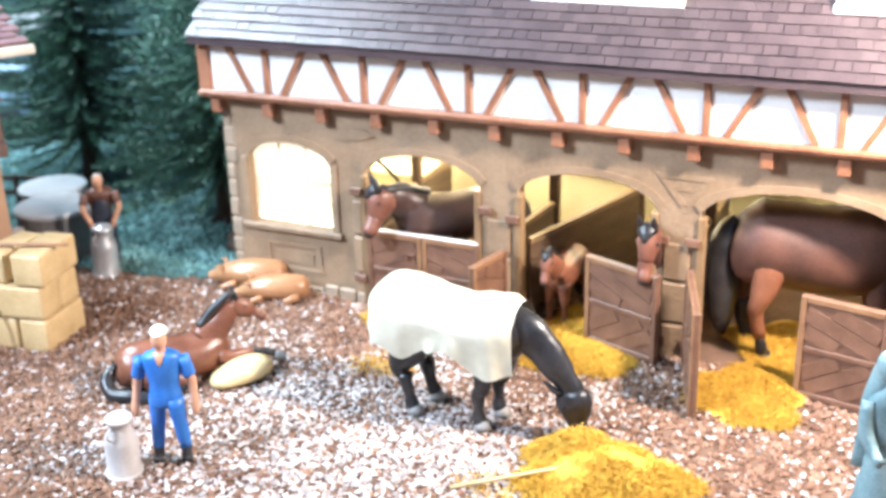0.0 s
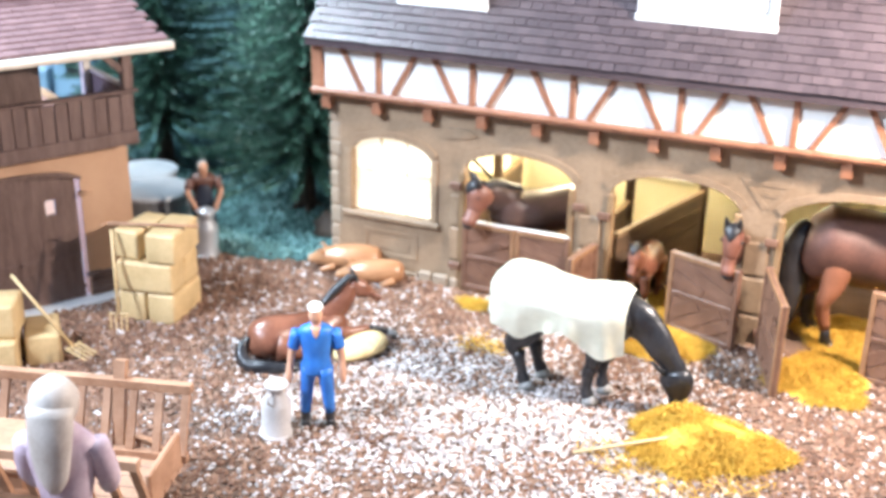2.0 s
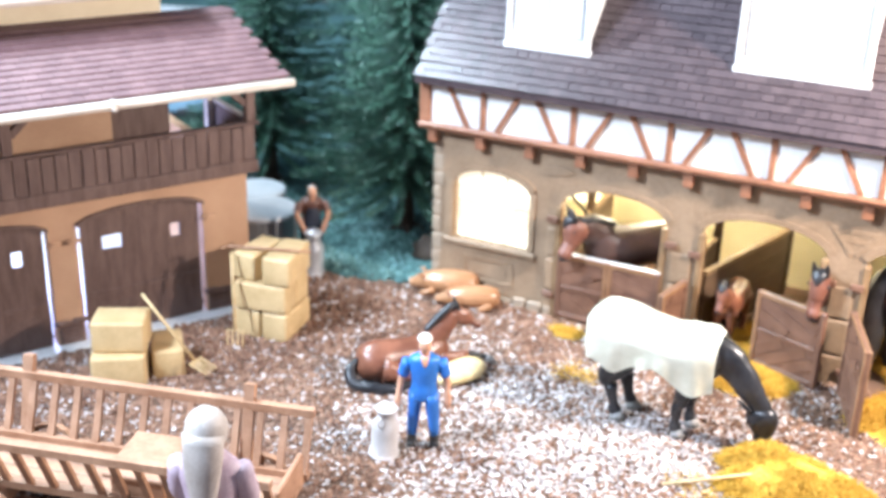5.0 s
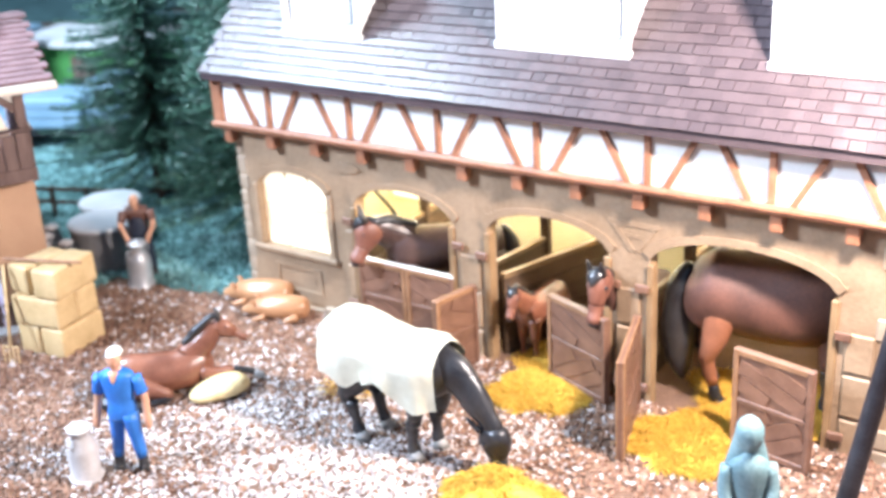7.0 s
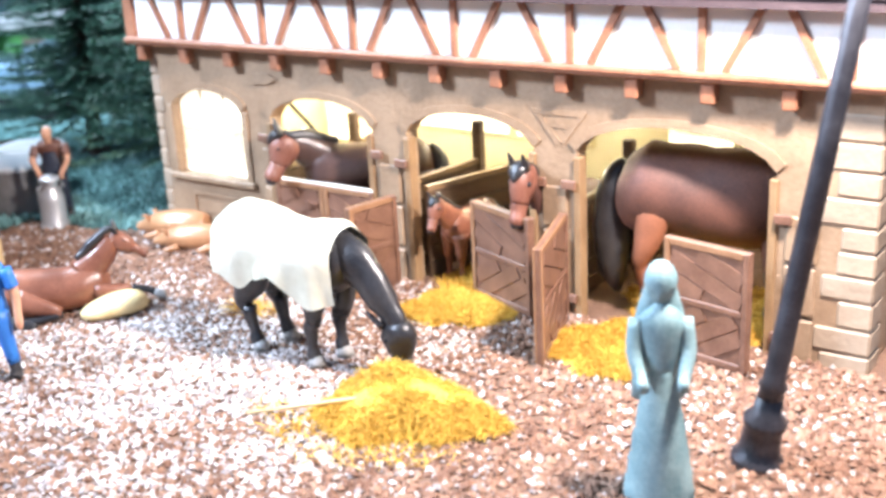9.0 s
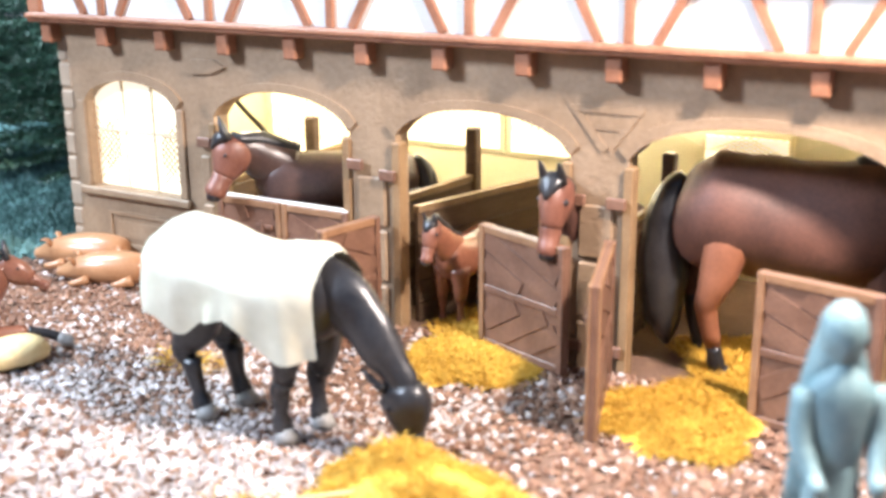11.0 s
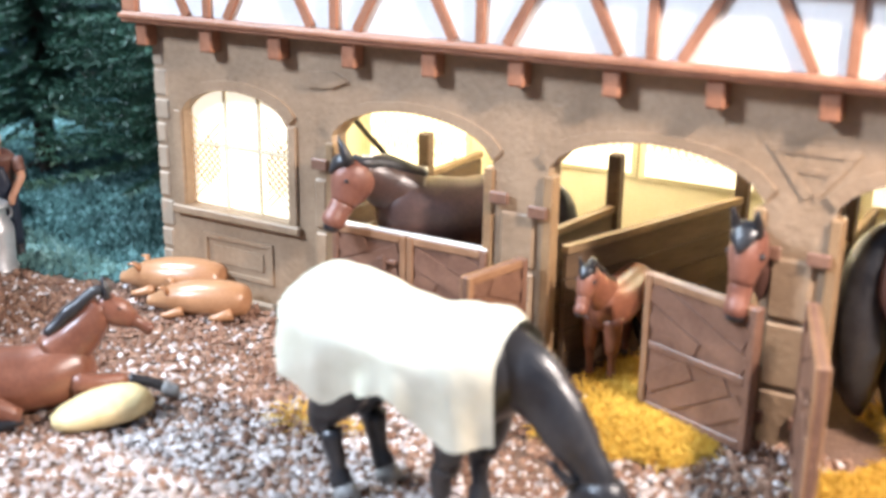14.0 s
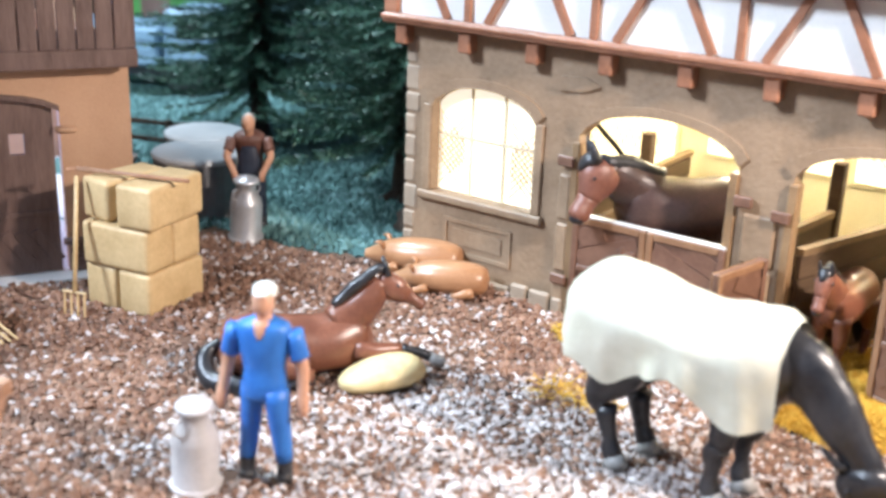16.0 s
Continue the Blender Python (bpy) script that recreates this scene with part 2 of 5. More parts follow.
def tube(bm, rows, seg=12, n=3, mi=0, side=(0, 1, 0), bumps=0.0):
    """rows: x, y, z, half width (along side), half height. A closed organic tube."""
    r = spline(rows, n) if n > 1 else np.array(rows, float)
    rings = []
    for i, (x, y, z, w, h) in enumerate(r):
        a, b = r[max(i - 1, 0)][:3], r[min(i + 1, len(r) - 1)][:3]
        ax = Vector(b - a).normalized()
        s = Vector(side)
        s = (s - ax * s.dot(ax))
        s = s.normalized() if s.length > 1e-4 else Vector((1, 0, 0))
        u = ax.cross(s)
        ring = []
        for k in range(seg):
            t = 2 * math.pi * k / seg
            j = 1 + bumps * math.sin(5 * t + 3.1 * i)
            ring.append(bm.verts.new(Vector((x, y, z)) + s * (max(w, 1e-3) * math.cos(t) * j) + u * (max(h, 1e-3) * math.sin(t) * j)))
        rings.append(ring)
    fs = []
    for a, b in zip(rings, rings[1:]):
        for k in range(seg):
            fs.append(bm.faces.new((a[k], a[(k + 1) % seg], b[(k + 1) % seg], b[k])))
    fs.append(bm.faces.new(rings[0][::-1]))
    fs.append(bm.faces.new(rings[-1]))
    for f in fs:
        f.material_index = mi
    return bm


def lathe(bm, prof, seg=20, mi=0, at=(0, 0, 0)):
    """prof: radius, height from the bottom up; closed on the axis."""
    rings = [[bm.verts.new((at[0] + r * math.cos(2 * math.pi * k / seg), at[1] + r * math.sin(2 * math.pi * k / seg), at[2] + z)) for k in range(seg)] for r, z in prof]
    fs = []
    for a, b in zip(rings, rings[1:]):
        for k in range(seg):
            fs.append(bm.faces.new((a[k], a[(k + 1) % seg], b[(k + 1) % seg], b[k])))
    fs.append(bm.faces.new(rings[0][::-1]))
    fs.append(bm.faces.new(rings[-1]))
    for f in fs:
        f.material_index = mi
    return bm


def ball(bm, x, y, z, rx, ry, rz, mi=0, seg=12, rings=8):
    rows = []
    for i in range(rings + 1):
        a = -math.pi / 2 + math.pi * i / rings
        rows.append((max(math.cos(a), 0.02), math.sin(a)))
    vs = [[bm.verts.new((x + rx * c * math.cos(2 * math.pi * k / seg), y + ry * c * math.sin(2 * math.pi * k / seg), z + rz * s)) for k in range(seg)] for c, s in rows]
    fs = []
    for a, b in zip(vs, vs[1:]):
        for k in range(seg):
            fs.append(bm.faces.new((a[k], a[(k + 1) % seg], b[(k + 1) % seg], b[k])))
    fs += [bm.faces.new(vs[0][::-1]), bm.faces.new(vs[-1])]
    for f in fs:
        f.material_index = mi
    return bm


# ---------------------------------------------------------------- ground
def ground_z(x, y):
    """The yard rolls gently and banks up a little against the stable's closed end."""
    bank = 0.22 * math.exp(-((x - 0.4) / 1.6) ** 2 - ((y - 0.3) / 0.9) ** 2)
    return bank + 0.03 * math.sin(x * 1.3) * math.cos(y * 1.1)


def build_ground():
    bm = bmesh.new()
    xs = np.concatenate([[-4000, -400, -60], np.arange(-26, 26.1, 0.5), [60, 400, 4000]])
    ys = np.concatenate([[-4000, -400, -60], np.arange(-26, 26.1, 0.5), [60, 400, 4000]])
    grid = [[bm.verts.new((x, y, ground_z(x, y) if max(abs(x), abs(y)) < 40 else 0)) for y in ys] for x in xs]
    for i in range(len(xs) - 1):
        for j in range(len(ys) - 1):
            bm.faces.new((grid[i][j], grid[i + 1][j], grid[i + 1][j + 1], grid[i][j + 1]))
    tagged(part("ground", bm, M_GROUND, smooth=True), "brown soil base of the model yard", "ground", kind="structure")


build_ground()


def in_barn(x, y):
    u = ((x + 3.17) * -2.6 + (y + 3.33) * -4.65) / 5.327
    v = ((x + 3.17) * -4.65 + (y + 3.33) * 2.6) / 5.327
    return v > -0.05 and u > -1.0


def scatter(name, mat_, label, count, region, size, keep, seed, flat=0.7):
    rng = np.random.default_rng(seed)
    x0, x1, y0, y1 = region
    base = np.array([(1, 0, 0), (-1, 0, 0), (0, 1, 0), (0, -1, 0), (0, 0, 1), (0, 0, -1)], float)
    tris = np.array([(0, 2, 4), (2, 1, 4), (1, 3, 4), (3, 0, 4), (2, 0, 5), (1, 2, 5), (3, 1, 5), (0, 3, 5)])
    vs, fs, n = [], [], 0
    for x, y, q in zip(rng.uniform(x0, x1, count), rng.uniform(y0, y1, count), rng.random(count)):
        if q > keep(x, y):
            continue
        a = rng.uniform(0, 2 * math.pi)
        r = size * rng.uniform(0.55, 1.35)
        v = base * rng.uniform(0.6, 1.25, (6, 1)) * (r, r * rng.uniform(0.6, 1), r * flat)
        tilt = rng.uniform(-0.5, 0.5)
        ca, sa = math.cos(a), math.sin(a)
        v = np.stack([v[:, 0] * ca - v[:, 1] * sa, v[:, 0] * sa + v[:, 1] * ca, v[:, 2] + v[:, 0] * tilt], 1)
        v += (x, y, ground_z(x, y) + r * rng.uniform(0.15, 0.55))
        vs.append(v)
        fs.append(tris + n)
        n += 6
    v, f = np.concatenate(vs) * S, np.concatenate(fs)
    me = bpy.data.meshes.new(name)
    me.from_pydata(v.tolist(), [], f.tolist())
    me.materials.append(mat_)
    return tagged(new(name, me), label, "gravel", kind="stuff")


def paleness(x, y):
    """How much pale gravel lies over the brown litter."""
    d = math.hypot((x - 5.6) / 4.3, (y + 4.4) / 2.9)
    p = 1.15 - 0.75 * d + 0.25 * math.sin(2.1 * x + 0.7) * math.cos(1.7 * y)
    if x < 2.4 and y > -3.2:
        p = min(p, 0.42)
    if x > 8:
        p = max(p, 0.42) - 0.3 * min(1, (x - 8) / 1.5)
    return min(max(p, 0.12), 0.95)


def yard(x, y):
    return not in_barn(x, y) and not (y > 0.1 and x > -0.1) and not (x < 0.0 and y > -0.25 + 0.12 * x) and not (x < -3.3 and y > -2.2)


scatter("gravel", M_GRAVEL, "loose pale grey and pinkish gravel over the yard", 80000, (-7, 15, -12, 0.6), 0.056, lambda x, y: paleness(x, y) if yard(x, y) else 0, 1)
scatter("brown_litter", M_GRAVEL_BROWN, "brown granular litter strewn over the yard", 70000, (-8, 15, -12, 0.8), 0.058, lambda x, y: 1 - 0.8 * paleness(x, y) if yard(x, y) else 0, 2)


# ---------------------------------------------------------------- stable
WIN = (0.47, 2.25, 1.36, 2.56, 3.0)
ARCHES = ((2.93, 5.2, 2.5, 3.02), (5.9, 8.3, 2.5, 3.02), (9.02, 12.03, 2.5, 3.08))
FRONT, THICK, X_END, Z_TOP = 0.1, 0.3, 13.35, 3.8


def arch_z(x, x0, x1, spring, apex):
    u = (2 * x - x0 - x1) / (x1 - x0)
    return spring + (apex - spring) * math.sqrt(max(0, 1 - u * u * 0.96))


def front_wall():
    bm = bmesh.new()
    cuts = {-0.0, X_END}
    for a in (WIN[:2], *[q[:2] for q in ARCHES]):
        cuts |= set(np.linspace(a[0], a[1], 19))
    xs = sorted(cuts)
    y0, y1 = FRONT, FRONT + THICK
    for a, b in zip(xs, xs[1:]):
        if b - a < 1e-6:
            continue
        c = (a + b) / 2
        hole = None
        if WIN[0] < c < WIN[1]:
            hole = (WIN[2], WIN[2], arch_z(a, WIN[0], WIN[1], WIN[3], WIN[4]), arch_z(b, WIN[0], WIN[1], WIN[3], WIN[4]))
        for q in ARCHES:
            if q[0] < c < q[1]:
                hole = (-1, -1, arch_z(a, *q), arch_z(b, *q))
        if hole:
            prism(bm, [(a, hole[2]), (b, hole[3]), (b, Z_TOP), (a, Z_TOP)], "y", y0, y1)
            if hole[0] > 0:
                prism(bm, [(a, -0.3), (b, -0.3), (b, hole[0]), (a, hole[0])], "y", y0, y1)
        else:
            prism(bm, [(a, -0.3), (b, -0.3), (b, Z_TOP), (a, Z_TOP)], "y", y0, y1)
    return bm


stable = thing("stable", "half-timbered model horse stable with lit boxes and a tiled roof", "stable building")
fw = front_wall()
bmesh.ops.remove_doubles(fw, verts=fw.verts, dist=1e-4)
part("front_wall", fw, M_WALL, stable, "grey-brown stone front wall with three arches")
part("side_wall", B(-0.0, 0.3, FRONT + THICK + 0.005, 5.0, -0.3, Z_TOP), M_WALL, stable)
part("side_wall", B(X_END - 0.3, X_END, FRONT + THICK + 0.005, 5.0, -0.3, Z_TOP), M_WALL, stable)


def arch_band(x0, x1, spring, apex, w, proud, legs=None):
    bm = bmesh.new()
    pts = []
    for x in np.linspace(x0, x1, 21):
        pts.append((x, arch_z(x, x0, x1, spring, apex)))
    mid, top = (x0 + x1) / 2, apex
    outer = [(mid + (x - mid) * (1 + 2 * w / (x1 - x0)), z + w) for x, z in pts]
    for (a, b, c, d) in zip(pts, pts[1:], outer[1:], outer):
        prism(bm, [a, b, c, d], "y", FRONT - proud, FRONT - 0.002)
    bmesh.ops.remove_doubles(bm, verts=bm.verts, dist=1e-4)
    return bm


for q in ARCHES:
    part("arch_moulding", arch_band(*q, 0.12, 0.035), M_WALL, stable)

# window with its frame, sill and lattice
win = part("window_frame", arch_band(WIN[0], WIN[1], WIN[3], WIN[4], 0.13, 0.05), M_WALL, stable)
for x in (WIN[0] - 0.07, WIN[1] + 0.07):
    part("window_jamb", B(x - 0.07, x + 0.07, FRONT - 0.05, FRONT - 0.002, WIN[2], WIN[3] + 0.1, 0.015), M_WALL, win)
part("window_sill", B(WIN[0] - 0.2, WIN[1] + 0.2, FRONT - 0.1, FRONT - 0.002, WIN[2] - 0.12, WIN[2], 0.02), M_WALL, win)


def window_pane():
    bm = bmesh.new()
    xs = np.linspace(WIN[0] + 0.02, WIN[1] - 0.02, 17)
    for a, b in zip(xs, xs[1:]):
        prism(bm, [(a, WIN[2] + 0.01), (b, WIN[2] + 0.01), (b, arch_z(b, *WIN[:2], *WIN[3:]) - 0.01), (a, arch_z(a, *WIN[:2], *WIN[3:]) - 0.01)], "y", FRONT + 0.16, FRONT + 0.19)
    bmesh.ops.remove_doubles(bm, verts=bm.verts, dist=1e-4)
    return bm


part("window_pane", window_pane(), M_PANE, win, "frosted cream pane lit from behind")
bm = bmesh.new()
for k in (0.34, 0.66):
    x = WIN[0] + (WIN[1] - WIN[0]) * k
    box(bm, x - 0.02, x + 0.02, FRONT + 0.13, FRONT + 0.158, WIN[2], arch_z(x, *WIN[:2], *WIN[3:]))
box(bm, WIN[0], WIN[1], FRONT + 0.132, FRONT + 0.157, 2.2, 2.24)
part("glazing_bar", bm, M_CREAM, win)
bm = bmesh.new()
for side in (0, 1):
    a, b = (WIN[0] + 0.04, WIN[0] + 0.5) if side == 0 else (WIN[1] - 0.5, WIN[1] - 0.04)
    for n in range(-5, 24):
        for s in (1, -1):
            z = WIN[2] + 0.1 * n
            lo, hi = (a, z), (b, z + s * (b - a))
            if min(lo[1], hi[1]) > WIN[2] + 0.02 and max(lo[1], hi[1]) < WIN[3] + 0.05:
                beam(bm, (lo[0], FRONT + 0.15, lo[1]), (hi[0], FRONT + 0.15, hi[1]), 0.014, 0.014, up=(0, 1, 0))
part("lattice", bm, M_BALE, win)
# relief panel under the window
bm = bmesh.new()
for (a, b, c, d) in ((0.75, 1.95, 0.96, 1.02), (0.75, 1.95, 0.46, 0.52), (0.75, 0.81, 0.52, 0.96), (1.89, 1.95, 0.52, 0.96)):
    box(bm, a, b, FRONT - 0.03, FRONT - 0.002, c, d)
box(bm, 0.92, 1.78, FRONT - 0.02, FRONT - 0.002, 0.62, 0.86)
part("relief_panel", bm, M_WALL, stable)
# triangular reliefs between the arches
for cx in (8.74,):
    bm = bmesh.new()
    prism(bm, [(cx - 0.42, 3.12), (cx + 0.42, 3.12), (cx + 0.46, 3.2), (cx - 0.46, 3.2)], "y", FRONT - 0.016, FRONT - 0.002)
    prism(bm, [(cx - 0.40, 3.11), (cx - 0.3, 3.11), (cx + 0.03, 2.72), (cx - 0.05, 2.66)], "y", FRONT - 0.016, FRONT - 0.002)
    prism(bm, [(cx + 0.40, 3.11), (cx + 0.3, 3.11), (cx + 0.035, 2.74), (cx + 0.055, 2.66)], "y", FRONT - 0.016, FRONT - 0.002)
    box(bm, cx - 0.2, cx + 0.2, FRONT - 0.014, FRONT - 0.003, 2.93, 2.99)
    part("relief_triangle", bm, M_WALL, stable)
bm = bmesh.new()
prism(bm, [(2.45, 3.28), (2.6, 3.38), (3.0, 3.4), (3.2, 3.3), (2.95, 3.2), (2.6, 3.18)], "y", FRONT - 0.04, FRONT - 0.002)
part("relief_stone", bm, M_WALL, stable)

# half-timbered upper storey
part("upper_wall", B(-0.2, X_END + 0.1, -0.08, 0.4, Z_TOP + 0.004, 5.0), M_PANEL, stable, "white plastered infill of the upper storey")
part("sill_beam", B(-0.28, X_END + 0.2, -0.2, 0.02, 3.8, 3.94, 0.02), M_TIMBER, stable, "long red-brown sill beam")
part("sill_moulding", B(-0.28, X_END + 0.2, -0.24, -0.203, 3.86, 3.92, 0.01), M_TIMBER, stable)
part("wall_plate", B(-0.28, X_END + 0.2, -0.2, 0.02, 4.8, 4.93, 0.02), M_TIMBER, stable)
part("corner_post", B(-0.28, -0.04, -0.16, 0.02, 3.942, 4.798, 0.015), M_TIMBER, stable)
for k in range(7):
    x = 1.17 + 1.97 * k
    if x < X_END:
        part("post", B(x - 0.055, x + 0.055, -0.15, -0.078, 3.942, 4.798, 0.012), M_TIMBER, stable)
for k in range(7):
    x = 1.17 + 1.97 * k
    for x0, x1 in ((x - 0.8, x - 0.34), (x + 0.8, x + 0.32)):
        if x0 < X_END and x1 < X_END:
            part("brace", beam(bmesh.new(), (x0, -0.113, 4.795), (x1, -0.113, 3.945), 0.1, 0.068, up=(0, 1, 0)), M_TIMBER, stable)
for k in range(12):
    x = 1.11 * k
    part("bracket", B(x - 0.1, x + 0.1, -0.12, FRONT - 0.003, 3.5, 3.797, 0.02), M_TIMBER, stable)

# quoins, plinth and piers
rng = random.Random(4)
z = 0.02
while z < 3.3:
    h = rng.uniform(0.3, 0.42)
    w = rng.uniform(0.16, 0.25)
    part("quoin", B(-0.03, w, FRONT - 0.022, FRONT + 0.4, z, z + h - 0.03, 0.03), M_QUOIN, stable)
    z += h
z = -0.1
while z < 3.3:
    h = rng.uniform(0.28, 0.4)
    w = rng.uniform(0.4, 0.8)
    part("quoin", B(X_END - w, X_END + 0.03, FRONT - 0.03, FRONT + 0.5, z, z + h - 0.03, 0.03), M_QUOIN, stable)
    z += h
x = 0.3
while x < 2.85:
    w = rng.uniform(0.3, 0.55)
    part("plinth_stone", B(x, min(x + w - 0.03, 2.88), FRONT - 0.1, FRONT - 0.003, -0.2, rng.uniform(0.2, 0.34), 0.03), M_QUOIN, stable)
    x += w
for cx, w in ((2.78, 0.1), (5.55, 0.22), (8.66, 0.22), (12.4, 0.22)):
    z = -0.25
    for h in (0.9, 0.75, 0.7):
        part("pier_block", B(cx - w, cx + w, FRONT - 0.06, FRONT - 0.003, z, z + h - 0.05, 0.03), M_WALL, stable)
        z += h
for x in (2.91, 5.16, 5.92, 8.27, 9.04, 12.0):
    part("door_frame", B(x - 0.06, x + 0.06, FRONT - 0.05, FRONT + 0.15, -0.3, 2.52, 0.015), M_FRAME, stable, "tan upright door frame")
for x, z in ((2.8, 2.25), (2.8, 0.55), (5.33, 2.2), (5.82, 2.1), (8.42, 2.1), (8.42, 0.3), (8.92, 2.1), (8.92, 0.3), (12.16, 2.0), (12.16, 0.3)):
    part("hinge", B(x - 0.12, x + 0.12, FRONT - 0.12, FRONT - 0.055, z - 0.07, z + 0.07, 0.015), M_DOOR, stable)


# stall interior
part("stall_floor", B(0.31, X_END - 0.31, FRONT + 0.31, 4.6, -0.1, -0.03), M_STALL, stable)
part("back_wall", B(0.31, X_END - 0.31, 4.4, 4.6, -0.4, 3.75), M_INNER, stable, "cream yellow back wall")
part("loft_floor", B(0.31, X_END - 0.31, FRONT + 0.31, 4.595, 3.62, 3.78), M_INNER, stable)
part("inner_lining", B(0.31, 0.4, FRONT + 0.31, 4.59, -0.4, 3.6), M_INNER, stable)
part("inner_lining", B(X_END - 0.4, X_END - 0.31, FRONT + 0.31, 4.59, -0.4, 3.6), M_INNER, stable)
for x0, x1, z0, z1 in ((0.6, 2.4, 1.1, 3.3), (3.0, 5.2, 1.6, 3.3), (5.42, 7.0, 1.58, 3.3), (8.6, 9.8, 1.62, 2.15)):
    w = part("back_window", B(x0 - 0.08, x1 + 0.08, 4.36, 4.397, z0 - 0.08, z1 + 0.08, 0.01), M_INNER, stable)
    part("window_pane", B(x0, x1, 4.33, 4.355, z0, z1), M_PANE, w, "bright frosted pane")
    bm = bmesh.new()
    for n in range(int((x1 - x0) / 0.12)):
        for s2 in (0.5, -0.5):
            beam(bm, (x0 + 0.12 * n + 0.06, 4.322, z0 + 0.3), (x0 + 0.12 * n + 0.06 + s2, 4.322, min(z0 + 1.3, z1)), 0.018, 0.012, up=(0, 1, 0))
    part("lattice", bm, M_CREAM, w)


def partition(x, label=""):
    ob = thing("stall_partition", "dark brown planked stall partition between the boxes", "partition", group="stall partitions")
    for n in range(5):
        part("plank", B(x - 0.04, x + 0.04, 0.45, 4.2, -0.02 + 0.31 * n, -0.02 + 0.31 * n + 0.295, 0.015), M_STALL, ob)
    part("top_rail", B(x - 0.06, x + 0.06, 0.43, 4.22, 1.54, 1.63, 0.015), M_STALL_EDGE, ob)
    for y in (0.5, 2.6):
        part("post", B(x - 0.09, x + 0.09, y - 0.09, y + 0.09, -0.03, 2.2, 0.02), M_STALL, ob)
    return ob


partition(2.75)
partition(8.66)
for (xa, ya), (xb, yb) in (((5.98, 0.45), (7.0, 3.8)), ((5.5, 0.5), (5.72, 2.4))):
    p = thing("stall_partition", "dark brown planked stall partition slanting through the middle box", "partition", group="stall partitions")
    for n in range(5):
        part("plank", beam(bmesh.new(), (xa, ya, 0.13 + 0.31 * n), (xb, yb, 0.13 + 0.31 * n), 0.07, 0.295), M_STALL, p)
    part("top_rail", beam(bmesh.new(), (xa, ya, 1.58), (xb, yb, 1.58), 0.11, 0.09), M_STALL_EDGE, p)
    part("post", B(xb - 0.09, xb + 0.09, yb, yb + 0.18, -0.03, 2.3, 0.02), M_STALL, p)


# doors
def half_door(w, h, plain=False):
    """A planked stable half-door in its own place: hinge at x 0, free edge at x w."""
    ob = thing("stable_half_door", "brown planked stable half-door with diagonal boards", "door", group="stable half-doors")
    part("panel", B(0, w, -0.03, 0.03, 0.06, h, 0.01), M_DOOR, ob)
    for f in (-1, 1):
        def slab(x0, x1, y0, y1, z0, z1, bev=0.01):
            ys = sorted((f * y0, f * y1))
            return B(x0, x1, ys[0], ys[1], z0, z1, bev)
        for a, b, c, d in ((0.09, w - 0.09, 0.06, 0.16), (0.09, w - 0.09, h - 0.1, h), (0.09, w - 0.09, h * 0.48, h * 0.48 + 0.09)):
            part("rail", slab(a, b, 0.032, 0.06, c, d), M_DOOR_LIT if c > h * 0.7 else M_DOOR, ob)
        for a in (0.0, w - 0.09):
            part("stile", slab(a, a + 0.088, 0.032, 0.068, 0.06, h), M_DOOR_LIT if a else M_DOOR, ob)
        for z0, z1, k in ((h * 0.53, h - 0.1, 0.4), (0.16, h * 0.48, -0.6)):
            wide = 0.29 / math.hypot(1, k) - 0.022
            for n in range(-4, 9):
                c = z0 + 0.29 * n + 0.1
                xa, xb = 0.1, w - 0.1
                line = sorted(((z0 + 0.06 - c) / k, (z1 - 0.06 - c) / k))
                xa, xb = max(xa, line[0] + 0.1), min(xb, line[1] + 0.1)
                if xb - xa > 0.12:
                    part("board", beam(bmesh.new(), (xa, f * 0.041, c + k * (xa - 0.1)), (xb, f * 0.041, c + k * (xb - 0.1)), wide, 0.02, up=(0, 1, 0)), M_DOOR, ob)
    part("latch", B(w - 0.4, w - 0.12, -0.11, -0.076, h * 0.75, h * 0.75 + 0.06, 0.01), M_DOOR, ob)
    part("latch_bolt", B(w - 0.32, w - 0.26, -0.13, -0.111, h * 0.7, h * 0.83, 0.01), M_DOOR, ob)
    return ob


door = half_door(1.1, 1.5)
door.matrix_basis = spot(2.97, 0.08, 0.02)
door["label"] = "closed brown planked stable half-door under the first arch"
right = half_door(1.1, 1.5)
right.matrix_basis = spot(5.18, 0.08, 0.02, 180)
right["label"] = "closed brown planked stable half-door under the first arch"
# white strips paint in the stall light catching the closed doors' top edges
for d in (door, right):
    part("edge_glint", B(0.0, 1.1, -0.05, 0.05, 1.502, 1.53, 0.01), M_WHITE, d, "white strip standing in for light on the top edge")
LEAVES = (
    ((8.52, -0.42, 0.02), 160, 1.62, 1.45, "open brown planked half-door swung out before the foal's box"),
    ((5.74, -0.12, 0.0), 258, 1.6, 1.0, "light brown half-door standing open on edge beside the pier"),
    ((8.96, -0.22, 0.0), 287, 1.75, 1.72, "tall brown half-door leaf standing open from the pier"),
    ((12.04, -0.8, 0.0), 169, 1.75, 1.32, "half-open brown planked door of the third box"),
)
for (x, y, z), rz, h, w, text in LEAVES:
    d = half_door(w, h)
    d.matrix_basis = spot(x, y, z, rz)
    d["label"] = text


